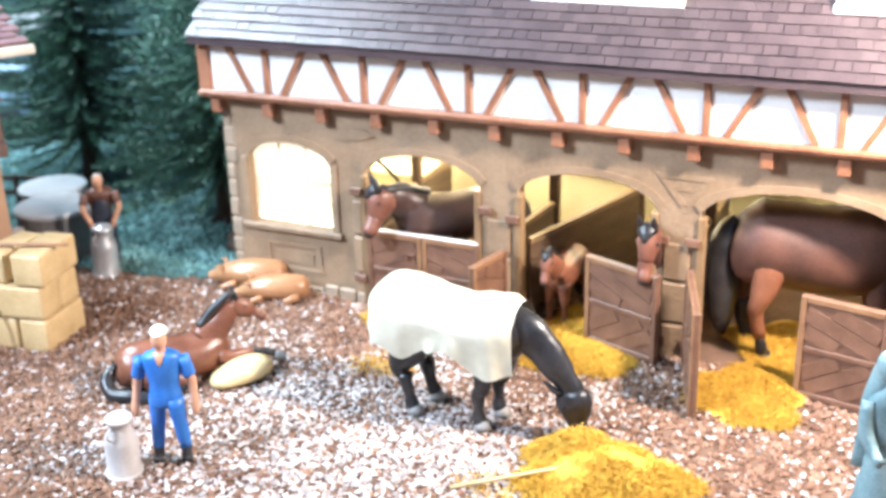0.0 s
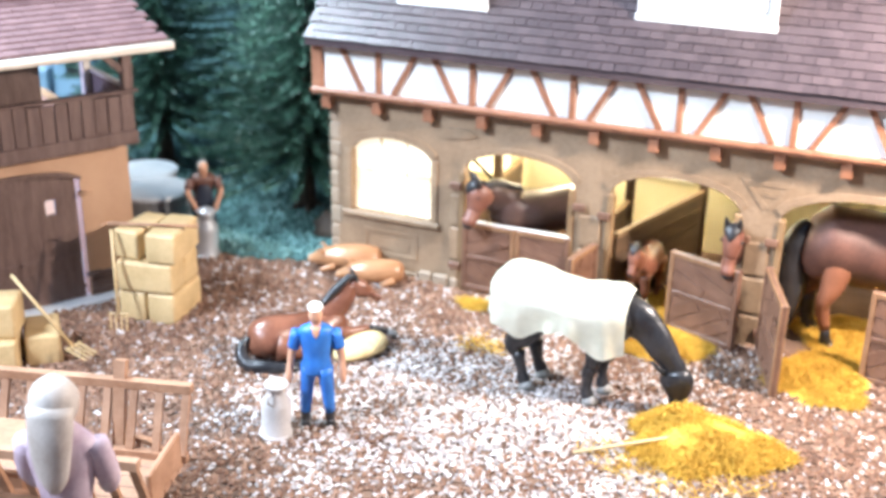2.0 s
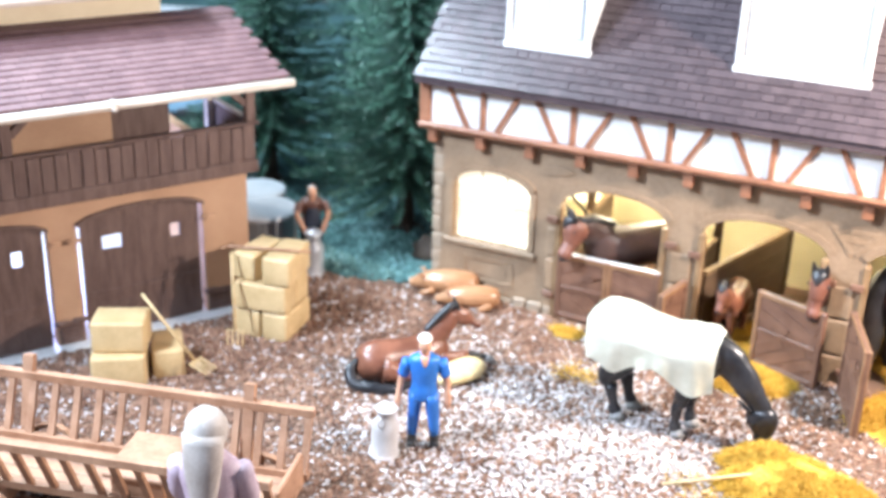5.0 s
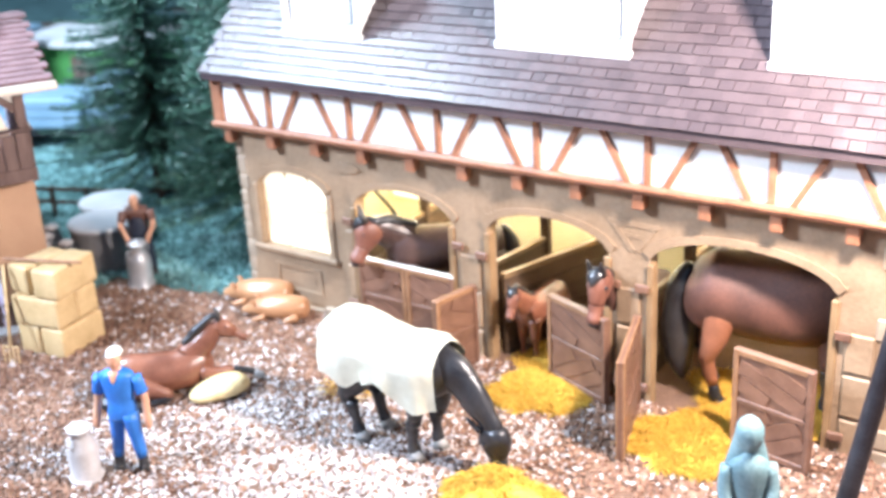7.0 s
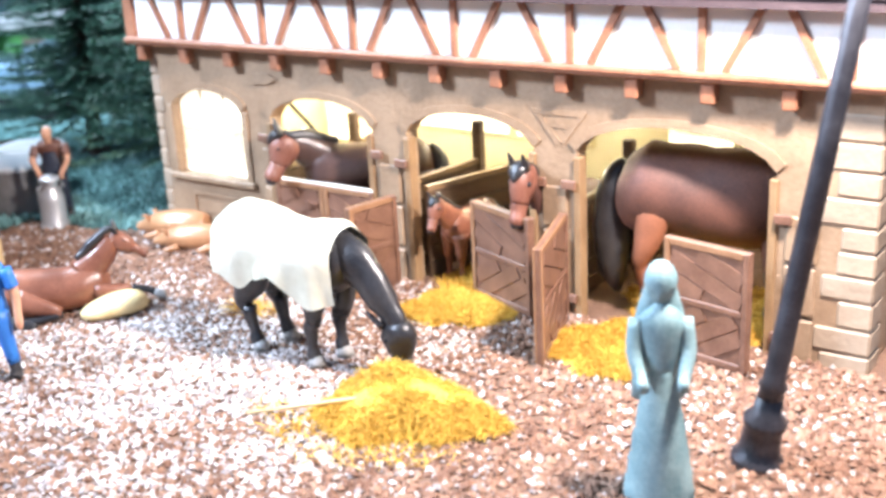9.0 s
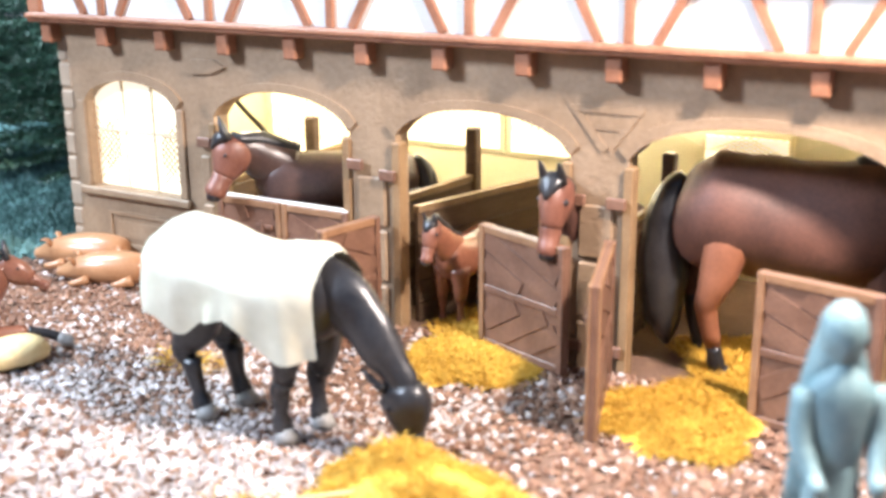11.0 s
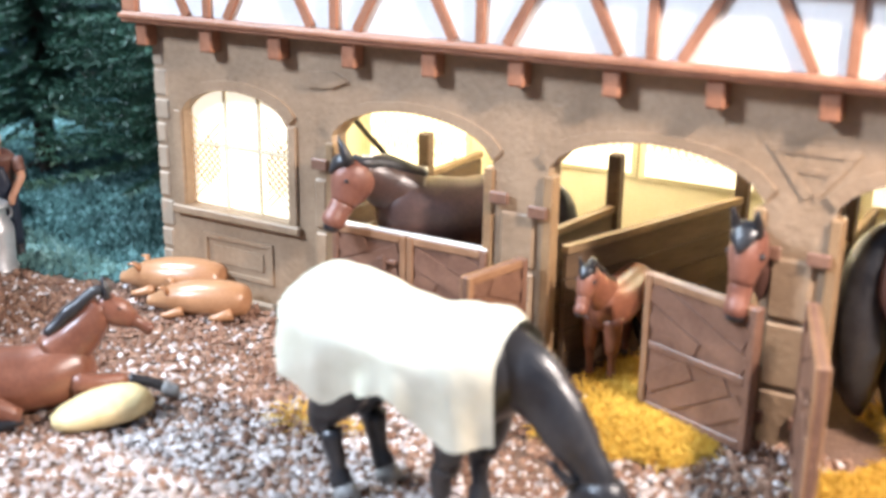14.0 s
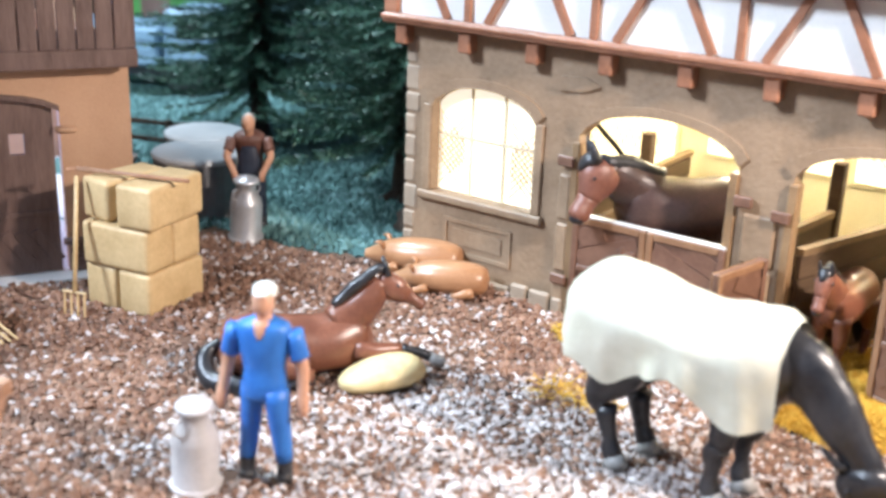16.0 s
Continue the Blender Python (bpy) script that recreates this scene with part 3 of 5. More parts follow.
# roof
def roof_tile_mesh(name):
    bm = bmesh.new()
    prism(bm, [(-0.112, 0), (0.112, 0), (0.112, 0.24), (-0.112, 0.24)], "z", 0, 0.03)
    for v in bm.verts:
        if v.co.y < 0.01:
            v.co.z += 0.034
    bmesh.ops.scale(bm, vec=(S, S, S), verts=bm.verts)
    bmesh.ops.recalc_face_normals(bm, faces=bm.faces)
    me = bpy.data.meshes.new(name)
    bm.to_mesh(me)
    bm.free()
    me.materials.append(M_TILE)
    return me


EAVE_Y, EAVE_Z, PITCH = -0.36, 4.95, math.radians(46)


bm = bmesh.new()
L = 6.2
cy, cz = math.cos(PITCH), math.sin(PITCH)
for x0, x1 in ((-0.3, X_END + 0.5),):
    pts = []
    for x in (x0, x1):
        e = EAVE_Z
        pts += [(x, EAVE_Y, e - 0.02), (x, EAVE_Y + L * cy, e + L * cz - 0.02), (x, EAVE_Y + L * cy, e + L * cz - 0.2), (x, EAVE_Y, e - 0.14)]
    vs = [bm.verts.new(p) for p in pts]
    for q in ((0, 1, 2, 3), (7, 6, 5, 4), (0, 4, 5, 1), (1, 5, 6, 2), (2, 6, 7, 3), (3, 7, 4, 0)):
        bm.faces.new([vs[i] for i in q])
roof = part("roof", bm, M_TILE2, stable, "dark plum-brown tiled roof")
bm = bmesh.new()
vs = [bm.verts.new(p) for x in (-0.3, X_END + 0.5) for e in (EAVE_Z,) for p in ((x, EAVE_Y + L * cy, e + L * cz - 0.02), (x, 10.2, e - 0.1), (x, 10.2, e - 0.3), (x, EAVE_Y + L * cy, e + L * cz - 0.2))]
for q in ((0, 1, 2, 3), (7, 6, 5, 4), (0, 4, 5, 1), (1, 5, 6, 2), (2, 6, 7, 3), (3, 7, 4, 0)):
    bm.faces.new([vs[i] for i in q])
part("rear_slope", bm, M_TILE2, roof)
TILES = []
rows_n = 26
for r in range(rows_n):
    for c in range(62):
        x = -0.2 + 0.23 * c + (0.115 if r % 2 else 0)
        if x > X_END + 0.4:
            continue
        d = 0.0 + 0.185 * r
        TILES.append((x + 0.012 * math.sin(7 * c + 3 * r), d, 0.004 * math.sin(5 * c + 11 * r)))


def tile_pose(x, d, lift):
    return Matrix.Translation((x * S, (EAVE_Y + d * cy) * S, (EAVE_Z + d * cz - 0.018 + lift) * S)) @ Matrix.Rotation(PITCH, 4, "X")


tile_mesh = roof_tile_mesh("roof_tile")
near = [t for t in TILES if t[1] < 1.12 and 0.6 < t[0] < 11.6][:300]
rest = [t for t in TILES if t not in near]
base = np.array([v.co for v in tile_mesh.vertices])
faces = [tuple(p.vertices) for p in tile_mesh.polygons]
vs, fs = [], []
for t in rest:
    m = np.array(tile_pose(*t))
    fs += [tuple(i + len(vs) for i in f) for f in faces]
    vs += (base @ m[:3, :3].T + m[:3, 3]).tolist()
me = bpy.data.meshes.new("roof_tiles")
me.from_pydata(vs, [], fs)
me.materials.append(M_TILE2)
ob = new("roof_tiles", me)
ob.parent = roof
tagged(ob, "rows of small overlapping roof tiles", kind="stuff")

# dormers
for x0, x1, d0 in ((1.41, 3.22, 1.02), (6.05, 8.48, 1.16), (10.7, 13.0, 1.2)):
    y, zb = EAVE_Y + d0 * cy, EAVE_Z + d0 * cz
    dm = part("dormer", B(x0 + 0.06, x1 - 0.06, y + 0.04, y + 2.4, zb - 0.1, zb + 2.2), M_WHITE, roof, "white dormer with casement windows")
    part("dormer_sill", B(x0 - 0.03, x1 + 0.03, y - 0.09, y + 0.035, zb - 0.04, zb + 0.1, 0.02), M_WHITE, dm)
    n = 2
    for k in range(n):
        a = x0 + 0.2 + k * (x1 - x0 - 0.3) / n
        b = a + (x1 - x0 - 0.3) / n - 0.1
        part("dormer_casement", B(a, b, y - 0.01, y + 0.036, zb + 0.28, zb + 1.8, 0.02), M_WHITE, dm)
        for p in ((a + 0.09, (a + b) / 2 - 0.03), ((a + b) / 2 + 0.03, b - 0.09)):
            part("dormer_pane", B(p[0], p[1], y - 0.03, y - 0.013, zb + 0.38, zb + 1.7), M_CREAM, dm)
    for x in (x0, x1 - 0.1):
        part("dormer_post", B(x, x + 0.1, y - 0.06, y + 0.036, zb + 0.104, zb + 2.1, 0.015), M_WHITE, dm)


# wire of the stable light
bm = bmesh.new()
tube(bm, [(1.9, 1.1, 3.6, 0.035, 0.035), (2.2, 1.05, 3.05, 0.035, 0.035), (2.65, 1.0, 2.62, 0.035, 0.035), (3.15, 1.0, 2.2, 0.035, 0.035), (3.35, 1.05, 1.8, 0.03, 0.03)], 6, 3)
tagged(part("lamp_cable", bm, M_WIRE, smooth=True), "thin black cable hanging in the first stable box", "cable")


# ---------------------------------------------------------------- horses and other figures
def leg(bm, x, y, hind, mi, hoof, bend=0.0, top=0.7, thick=1.34):
    if hind:
        rows = [(x + 0.06, y * 0.85, top, 0.11, 0.15), (x + 0.03, y, 0.52, 0.075, 0.1), (x - 0.05, y, 0.37, 0.045, 0.06), (x - 0.05 + bend, y, 0.32, 0.04, 0.05), (x - 0.02 + bend, y, 0.17, 0.028, 0.033), (x + bend, y, 0.085, 0.036, 0.04), (x + 0.015 + bend, y, 0.055, 0.034, 0.04)]
    else:
        rows = [(x - 0.01, y * 0.8, top - 0.02, 0.085, 0.11), (x, y, 0.5, 0.055, 0.065), (x + bend * 0.5, y, 0.33, 0.042, 0.046), (x + bend, y, 0.28, 0.036, 0.038), (x + bend, y, 0.17, 0.027, 0.03), (x + bend, y, 0.085, 0.036, 0.037), (x + 0.01 + bend, y, 0.055, 0.034, 0.038)]
    k = 3 if hind else 2
    if thick == 1.0:
        rows, k = [(x + 0.07, -0.18, 0.80, 0.04, 0.07), (x + 0.04, -0.2, 0.67, 0.05, 0.1), (x + 0.01, -0.205, 0.53, 0.055, 0.085), (x - 0.03, -0.195, 0.4, 0.045, 0.058), (x - 0.03, -0.185, 0.33, 0.04, 0.046), (x, -0.18, 0.17, 0.032, 0.036), (x + 0.02, -0.18, 0.085, 0.038, 0.042), (x + 0.03, -0.18, 0.055, 0.036, 0.042)], 5
        y = -0.18
    rows = [(r[0], r[1], r[2], r[3] * thick, r[4] * thick) for r in rows]
    tube(bm, rows[: k + 1], 10, 3, mi[0], (0, 1, 0))
    tube(bm, rows[k:], 10, 3, mi[1], (0, 1, 0))
    xb = rows[-1][0]
    tube(bm, [(xb, y, 0.065, 0.043, 0.048), (xb + 0.012, y, 0.03, 0.052, 0.058), (xb + 0.018, y, 0.0, 0.058, 0.066)], 10, 1, hoof)


def head(bm, poll, muzzle, body, dark, nose, ear=1.0, yaw_side=(0, 1, 0), face=False, s=1.0):
    p, q = Vector(poll), Vector(muzzle)
    d = q - p
    rows = []
    for t, w, h in ((-0.12, 0.035, 0.045), (0.0, 0.062, 0.08), (0.22, 0.07, 0.098), (0.42, 0.058, 0.082), (0.62, 0.043, 0.057)):
        c = p + d * t
        rows.append((c.x, c.y, c.z, w * s, h * s))
    tube(bm, rows, 12, 3, nose if face else body, yaw_side)
    rows = []
    for t, w, h in ((0.6, 0.043, 0.057), (0.78, 0.041, 0.05), (0.92, 0.046, 0.052), (1.0, 0.036, 0.042), (1.03, 0.012, 0.014)):
        c = p + d * t
        rows.append((c.x, c.y, c.z, w * s, h * s))
    tube(bm, rows, 12, 3, nose, yaw_side)
    sd = Vector(yaw_side).normalized()
    up = sd.cross(d.normalized())
    if up.z < 0 and abs(d.normalized().z) < 0.95:
        up = -up
    back = -d.normalized()
    if face:
        a, b, c = p + up * 0.05 * s - d * 0.1, p + up * 0.085 * s + d * 0.05, p + up * 0.1 * s + d * 0.26
        tube(bm, [(a.x, a.y, a.z, 0.06 * s, 0.03 * s), (b.x, b.y, b.z, 0.055 * s, 0.03 * s), (c.x, c.y, c.z, 0.012 * s, 0.008 * s)], 10, 3, dark, yaw_side, bumps=0.08)
        a = p + d * 1.0
        ball(bm, a.x, a.y, a.z, 0.036 * s, 0.036 * s, 0.026 * s, dark, 10, 6)
    for k in (-1, 1):
        b = p + sd * (0.04 * k * s) + up * 0.05 * s
        t = b + (up * 0.75 + back * 0.75).normalized() * 0.11 * s + sd * 0.012 * k
        tube(bm, [(b.x, b.y, b.z, 0.024 * s, 0.03 * s), ((b.x + t.x) / 2, (b.y + t.y) / 2, (b.z + t.z) / 2, 0.022 * s, 0.018 * s), (t.x, t.y, t.z, 0.004, 0.004)], 8, 2, dark, yaw_side)
    for k in (-1, 1):
        e = p + d * 0.24 + sd * (0.062 * k * s) + up * 0.035 * s
        ball(bm, e.x, e.y, e.z, 0.014 * s, 0.014 * s, 0.014 * s, dark, 8, 5)


def horse_mesh(neck, poll, muzzle, mats, rug=False, tail=True, lift=None, side=(0, 1, 0), mane=True, big=1.0, face=False, stout=1.0, near=0, feet=(0.35, 0.33, -0.42, -0.46)):
    """mats: body, legs, mane and tail, muzzle, hoof, rug."""
    bm = bmesh.new()
    BODY, LEG, MANE, NOSE, HOOF, RUG = range(6)
    trunk = [(-0.57, 0, 0.82, 0.03, 0.04), (-0.53, 0, 0.81, 0.13, 0.14), (-0.43, 0, 0.785, 0.195, 0.215), (-0.27, 0, 0.775, 0.215, 0.215), (-0.05, 0, 0.75, 0.22, 0.225), (0.15, 0, 0.745, 0.21, 0.235), (0.32, 0, 0.76, 0.185, 0.23), (0.44, 0, 0.765, 0.14, 0.18), (0.51, 0, 0.765, 0.06, 0.09), (0.53, 0, 0.765, 0.02, 0.03)]
    tube(bm, [(x, y, z - 0.1 * (stout - 1), w * stout, h * stout) for x, y, z, w, h in trunk], 20, 3, BODY)
    tube(bm, neck, 14, 4, BODY, side)
    head(bm, poll, muzzle, BODY, MANE, NOSE, yaw_side=side, face=face, s=big)
    b = lift or (0, 0, 0, 0)
    leg(bm, feet[0], 0.115, False, (BODY, LEG), HOOF, b[0])
    leg(bm, feet[1], -0.115, False, (BODY, LEG), HOOF, b[1])
    leg(bm, feet[2], 0.125, True, (BODY, LEG), HOOF, b[2])
    leg(bm, feet[3] + (0.1 if near else 0), -0.165 if near else -0.125, True, (near, LEG), HOOF, b[3], thick=1.0 if near else 1.34)
    if tail:
        tube(bm, [(-0.53, 0, 0.9, 0.035, 0.035), (-0.59, 0, 0.83, 0.08, 0.075), (-0.615, 0, 0.64, 0.11, 0.105), (-0.61, 0, 0.42, 0.12, 0.115), (-0.60, 0, 0.24, 0.1, 0.09), (-0.58, 0, 0.1, 0.02, 0.02)], 10, 3, MANE, bumps=0.08)
    if mane:
        rows = []
        n = np.array(neck)
        for i, r in enumerate(n):
            a, c = n[max(i - 1, 0)][:3], n[min(i + 1, len(n) - 1)][:3]
            ax = Vector(c - a).normalized()
            u = Vector(side).cross(ax)
            u = -u if u.dot(Vector((-1, 0, 1))) < 0 else u
            p = Vector(r[:3]) + u * (r[4] * 0.86)
            rows.append((p.x, p.y, p.z, 0.035 + 0.2 * r[3], 0.05))
        rows.append((poll[0] + 0.03, poll[1], poll[2] + 0.06, 0.025, 0.025))
        tube(bm, rows, 10, 4, MANE, side, bumps=0.1)
    if rug:
        rings = []
        rows = spline([(-0.60, 0.80, 0.10, 0.10), (-0.575, 0.795, 0.19, 0.18), (-0.45, 0.79, 0.24, 0.265), (-0.25, 0.775, 0.255, 0.255), (0.0, 0.755, 0.25, 0.225), (0.2, 0.755, 0.24, 0.24), (0.36, 0.785, 0.21, 0.25), (0.46, 0.80, 0.165, 0.205)], 7)
        for x, zc, w, h in rows:
            w, h, ring = w * 1.12, h * 1.05, []
            hem = 0.565 + 0.075 * math.exp(-((x + 0.04) / 0.17) ** 2) - 0.09 * math.exp(-((x - 0.3) / 0.13) ** 2) - 0.05 * math.exp(-((x + 0.33) / 0.12) ** 2) + 0.012 * math.sin(23 * x) + 0.02 * math.sin(9 * x + 1) + (0.1 if x < -0.56 else 0)
            for k in range(25):
                a = -1 + 2 * k / 24
                t = a * 1.62
                y, zz = w * math.sin(t), zc + h * math.cos(t)
                if abs(a) > 0.62:
                    f = (abs(a) - 0.62) / 0.38
                    y = math.copysign(w * (0.99 - 0.03 * f + 0.075 * f * math.sin(19 * x + 2 * a + 2 * math.sin(7 * x)) + 0.2 * f * noise.noise(Vector((9 * x, 3 * a, 1.5)))), a)
                    zz = zc + h * math.cos(0.62 * 1.62) * (1 - f) + (hem - zc) * f
                ring.append(bm.verts.new((x, y, zz)))
            rings.append(ring)
        for a, b in zip(rings, rings[1:]):
            for k in range(24):
                bm.faces.new((a[k], a[k + 1], b[k + 1], b[k])).material_index = RUG
        f = bm.faces.new(rings[0])
        f.material_index = RUG
    return bm


def sculpt(bm, amount=0.016):
    """Uneven moulded muscle over the smooth forms."""
    bm.normal_update()
    for v in bm.verts:
        if v.co.z > 0.12:
            n = noise.noise(v.co * 5.5) + 0.5 * noise.noise(v.co * 13)
            v.co += v.normal * (n * amount)


def horse(name, label, loc, rz, size, mats, roll=0, **kw):
    bm = horse_mesh(mats=mats, **kw)
    sculpt(bm)
    bmesh.ops.scale(bm, vec=size if isinstance(size, tuple) else (size, size, size), verts=bm.verts)
    ob = part(name, bm, mats, None, smooth=True)
    ob.matrix_basis = pose(loc[0] * S, loc[1] * S, loc[2] * S, roll, 0, rz)
    return tagged(ob, label, "horse figurine", "horse figurines")


UP_NECK = [(0.30, 0, 0.84, 0.13, 0.2), (0.46, 0, 0.95, 0.1, 0.165), (0.58, 0, 1.08, 0.078, 0.125), (0.66, 0, 1.19, 0.062, 0.09), (0.69, 0, 1.25, 0.05, 0.06)]
GRAZE_NECK = [(0.30, 0, 0.82, 0.13, 0.2), (0.47, 0, 0.78, 0.105, 0.17), (0.62, 0, 0.66, 0.088, 0.13), (0.74, 0, 0.51, 0.075, 0.1), (0.81, 0, 0.40, 0.06, 0.08), (0.83, 0, 0.36, 0.05, 0.05)]
MATS_BLACK = (M_BLACK, M_BLACK, M_BLACK, M_BLACK, M_HOOF, M_RUG)
MATS_BAY = (M_HORSE, M_BLACK, M_BLACK, M_BAY_LIT, M_BLACK, M_RUG)
MATS_RED = (M_HORSE2, M_BLACK, M_BLACK, M_HORSE2, M_HOOF, M_RUG)
MATS_FOAL = (M_HORSE2, M_HORSE2, M_BLACK, M_MUZZLE, M_BLACK, M_RUG)
MATS_BLAZE = (M_HORSE, M_BLACK, M_BLACK, M_MUZZLE, M_BLACK, M_RUG)
MATS_DARK = (M_DARKHORSE, M_BLACK, M_BLACK, M_MUZZLE, M_BLACK, M_RUG)

horse("horse_figurine", "black grazing horse figurine wearing a cream rug on the gravel", (6.2, -3.05, 0.03), -4, (2.26, 2.15, 2.06), MATS_BLACK, neck=GRAZE_NECK, poll=(0.81, 0, 0.40), muzzle=(0.86, 0, 0.055), rug=True, tail=False, mane=False, big=1.3, lift=(-0.04, -0.05, 0.05, 0.04), feet=(0.27, 0.24, -0.33, -0.36))
horse("horse_figurine", "bay horse figurine with a black tail standing in the third box", (10.8, 1.15, -0.02), 14, 2.6, MATS_BAY, neck=UP_NECK, poll=(0.69, 0, 1.22), muzzle=(0.93, 0, 0.98), lift=(0, 0, 0, 0.05), stout=1.24, near=3)
horse("horse_figurine", "dark bay horse figurine looking out over the closed half-doors", (4.28, 1.05, 0.02), 222, 2.12, MATS_DARK, neck=[(0.30, 0, 0.86, 0.13, 0.18), (0.44, 0.02, 0.93, 0.1, 0.15), (0.56, 0.05, 1.0, 0.08, 0.12), (0.64, 0.1, 1.04, 0.065, 0.09)], poll=(0.64, 0.08, 1.07), muzzle=(0.80, 0.14, 0.75), big=1.35, face=True)
horse("horse_figurine", "bay horse figurine with a pink blaze looking out past the pier", (8.36, 1.07, -0.02), -94, 1.75, MATS_BLAZE, neck=[(0.30, 0, 0.84, 0.12, 0.17), (0.44, 0, 0.96, 0.1, 0.14), (0.56, 0, 1.12, 0.09, 0.11), (0.64, 0, 1.24, 0.08, 0.09), (0.67, 0, 1.3, 0.06, 0.06)], poll=(0.69, 0, 1.32), muzzle=(0.85, 0, 0.88), big=1.55, face=True)
horse("horse_figurine", "small chestnut foal figurine standing on hay in the middle box", (6.5, 0.92, 0.0), -92, 1.26, MATS_FOAL, neck=UP_NECK, poll=(0.67, 0, 1.2), muzzle=(0.84, 0, 0.86), big=1.3, face=True)


def lying_horse():
    bm = bmesh.new()
    BODY, LEG, MANE, NOSE, HOOF, RUG = range(6)
    tube(bm, [(-0.62, 0, 0.2, 0.03, 0.04), (-0.56, 0, 0.2, 0.15, 0.15), (-0.42, 0, 0.235, 0.23, 0.22), (-0.2, 0, 0.225, 0.235, 0.215), (0.05, 0, 0.22, 0.22, 0.21), (0.28, 0, 0.24, 0.19, 0.21), (0.42, 0, 0.26, 0.13, 0.16), (0.48, 0, 0.27, 0.04, 0.05)], 20, 3, BODY)
    tube(bm, [(0.25, 0, 0.33, 0.13, 0.18), (0.38, 0, 0.45, 0.1, 0.14), (0.48, 0, 0.57, 0.078, 0.105), (0.54, 0, 0.66, 0.06, 0.08)], 14, 4, BODY)
    head(bm, (0.55, 0, 0.66), (0.83, -0.05, 0.47), BODY, MANE, NOSE)
    tube(bm, [(0.20, 0, 0.5, 0.04, 0.03), (0.29, 0, 0.58, 0.05, 0.045), (0.4, 0, 0.67, 0.05, 0.045), (0.5, 0, 0.745, 0.04, 0.035), (0.58, 0, 0.74, 0.02, 0.02)], 10, 4, MANE, bumps=0.1)
    tube(bm, [(0.33, -0.12, 0.2, 0.08, 0.09), (0.52, -0.15, 0.19, 0.05, 0.055), (0.66, -0.14, 0.2, 0.042, 0.045)], 10, 3, BODY)
    tube(bm, [(0.66, -0.14, 0.2, 0.042, 0.045), (0.78, -0.16, 0.17, 0.03, 0.032), (0.86, -0.17, 0.13, 0.035, 0.035)], 10, 3, LEG)
    tube(bm, [(0.86, -0.17, 0.13, 0.036, 0.036), (0.92, -0.18, 0.1, 0.045, 0.045), (0.96, -0.18, 0.09, 0.04, 0.04)], 10, 2, HOOF)
    tube(bm, [(-0.35, -0.18, 0.2, 0.12, 0.15), (-0.15, -0.27, 0.16, 0.07, 0.09), (0.02, -0.3, 0.1, 0.05, 0.05)], 10, 3, BODY)
    tube(bm, [(0.02, -0.3, 0.09, 0.04, 0.04), (-0.15, -0.33, 0.06, 0.035, 0.035), (-0.3, -0.33, 0.05, 0.04, 0.04)], 10, 3, LEG)
    tube(bm, [(-0.58, 0, 0.28, 0.04, 0.04), (-0.68, -0.04, 0.2, 0.06, 0.06), (-0.68, -0.16, 0.08, 0.07, 0.07), (-0.52, -0.3, 0.06, 0.08, 0.06), (-0.32, -0.38, 0.05, 0.06, 0.05), (-0.2, -0.41, 0.04, 0.015, 0.015)], 10, 4, MANE, side=(0, 0.3, 1), bumps=0.08)
    sculpt(bm)
    bmesh.ops.scale(bm, vec=(1.75, 1.75, 1.75), verts=bm.verts)
    ob = part("horse_figurine", bm, MATS_RED, smooth=True)
    ob.matrix_basis = spot(1.42, -3.66, 0.0, 50)
    tagged(ob, "glossy bay horse figurine lying down on the gravel", "horse figurine", "horse figurines")


lying_horse()
bm = bmesh.new()
tube(bm, [(-0.62, 0, 0.16, 0.1, 0.06), (-0.45, 0, 0.17, 0.3, 0.15), (0.0, 0.02, 0.24, 0.42, 0.22), (0.4, 0.03, 0.26, 0.36, 0.23), (0.6, 0.02, 0.2, 0.2, 0.15), (0.68, 0, 0.17, 0.06, 0.06)], 14, 4)
ob = part("straw_sack", bm, M_SACK, smooth=True)
ob.matrix_basis = spot(2.42, -3.42, 0.0, 55) @ Matrix.Scale(0.82, 4)
tagged(ob, "tan straw sack lying beside the resting horse", "sack")


def pig(x, y, rz, s, text):
    bm = bmesh.new()
    tube(bm, [(-0.62, 0, 0.22, 0.05, 0.06), (-0.55, 0, 0.22, 0.2, 0.19), (-0.3, 0, 0.22, 0.27, 0.25), (0.1, 0, 0.22, 0.27, 0.24), (0.42, 0, 0.2, 0.2, 0.19), (0.6, 0, 0.17, 0.13, 0.13), (0.72, 0, 0.15, 0.085, 0.085), (0.78, 0, 0.15, 0.07, 0.07)], 14, 4)
    for k in (-1, 1):
        tube(bm, [(0.47, 0.12 * k, 0.32, 0.06, 0.03), (0.52, 0.17 * k, 0.4, 0.05, 0.02), (0.6, 0.18 * k, 0.38, 0.01, 0.01)], 8, 2)
        tube(bm, [(0.25, 0.2 * k, 0.1, 0.07, 0.07), (0.42, 0.26 * k, 0.06, 0.05, 0.05), (0.52, 0.27 * k, 0.05, 0.03, 0.03)], 8, 2)
        tube(bm, [(-0.4, 0.2 * k, 0.1, 0.1, 0.1), (-0.25, 0.28 * k, 0.06, 0.06, 0.06), (-0.12, 0.29 * k, 0.05, 0.03, 0.03)], 8, 2)
    bmesh.ops.scale(bm, vec=(s, s, s), verts=bm.verts)
    ob = part("pig_figurine", bm, M_PIG, smooth=True)
    ob.matrix_basis = spot(x, y, ground_z(x, y), rz)
    tagged(ob, text, "pig figurine", "pig figurines")


pig(1.25, -0.48, 205, 1.0, "glossy tan pig figurine lying before the stable wall")
pig(0.55, -0.22, 198, 1.1, "tan pig figurine lying close against the stable wall")


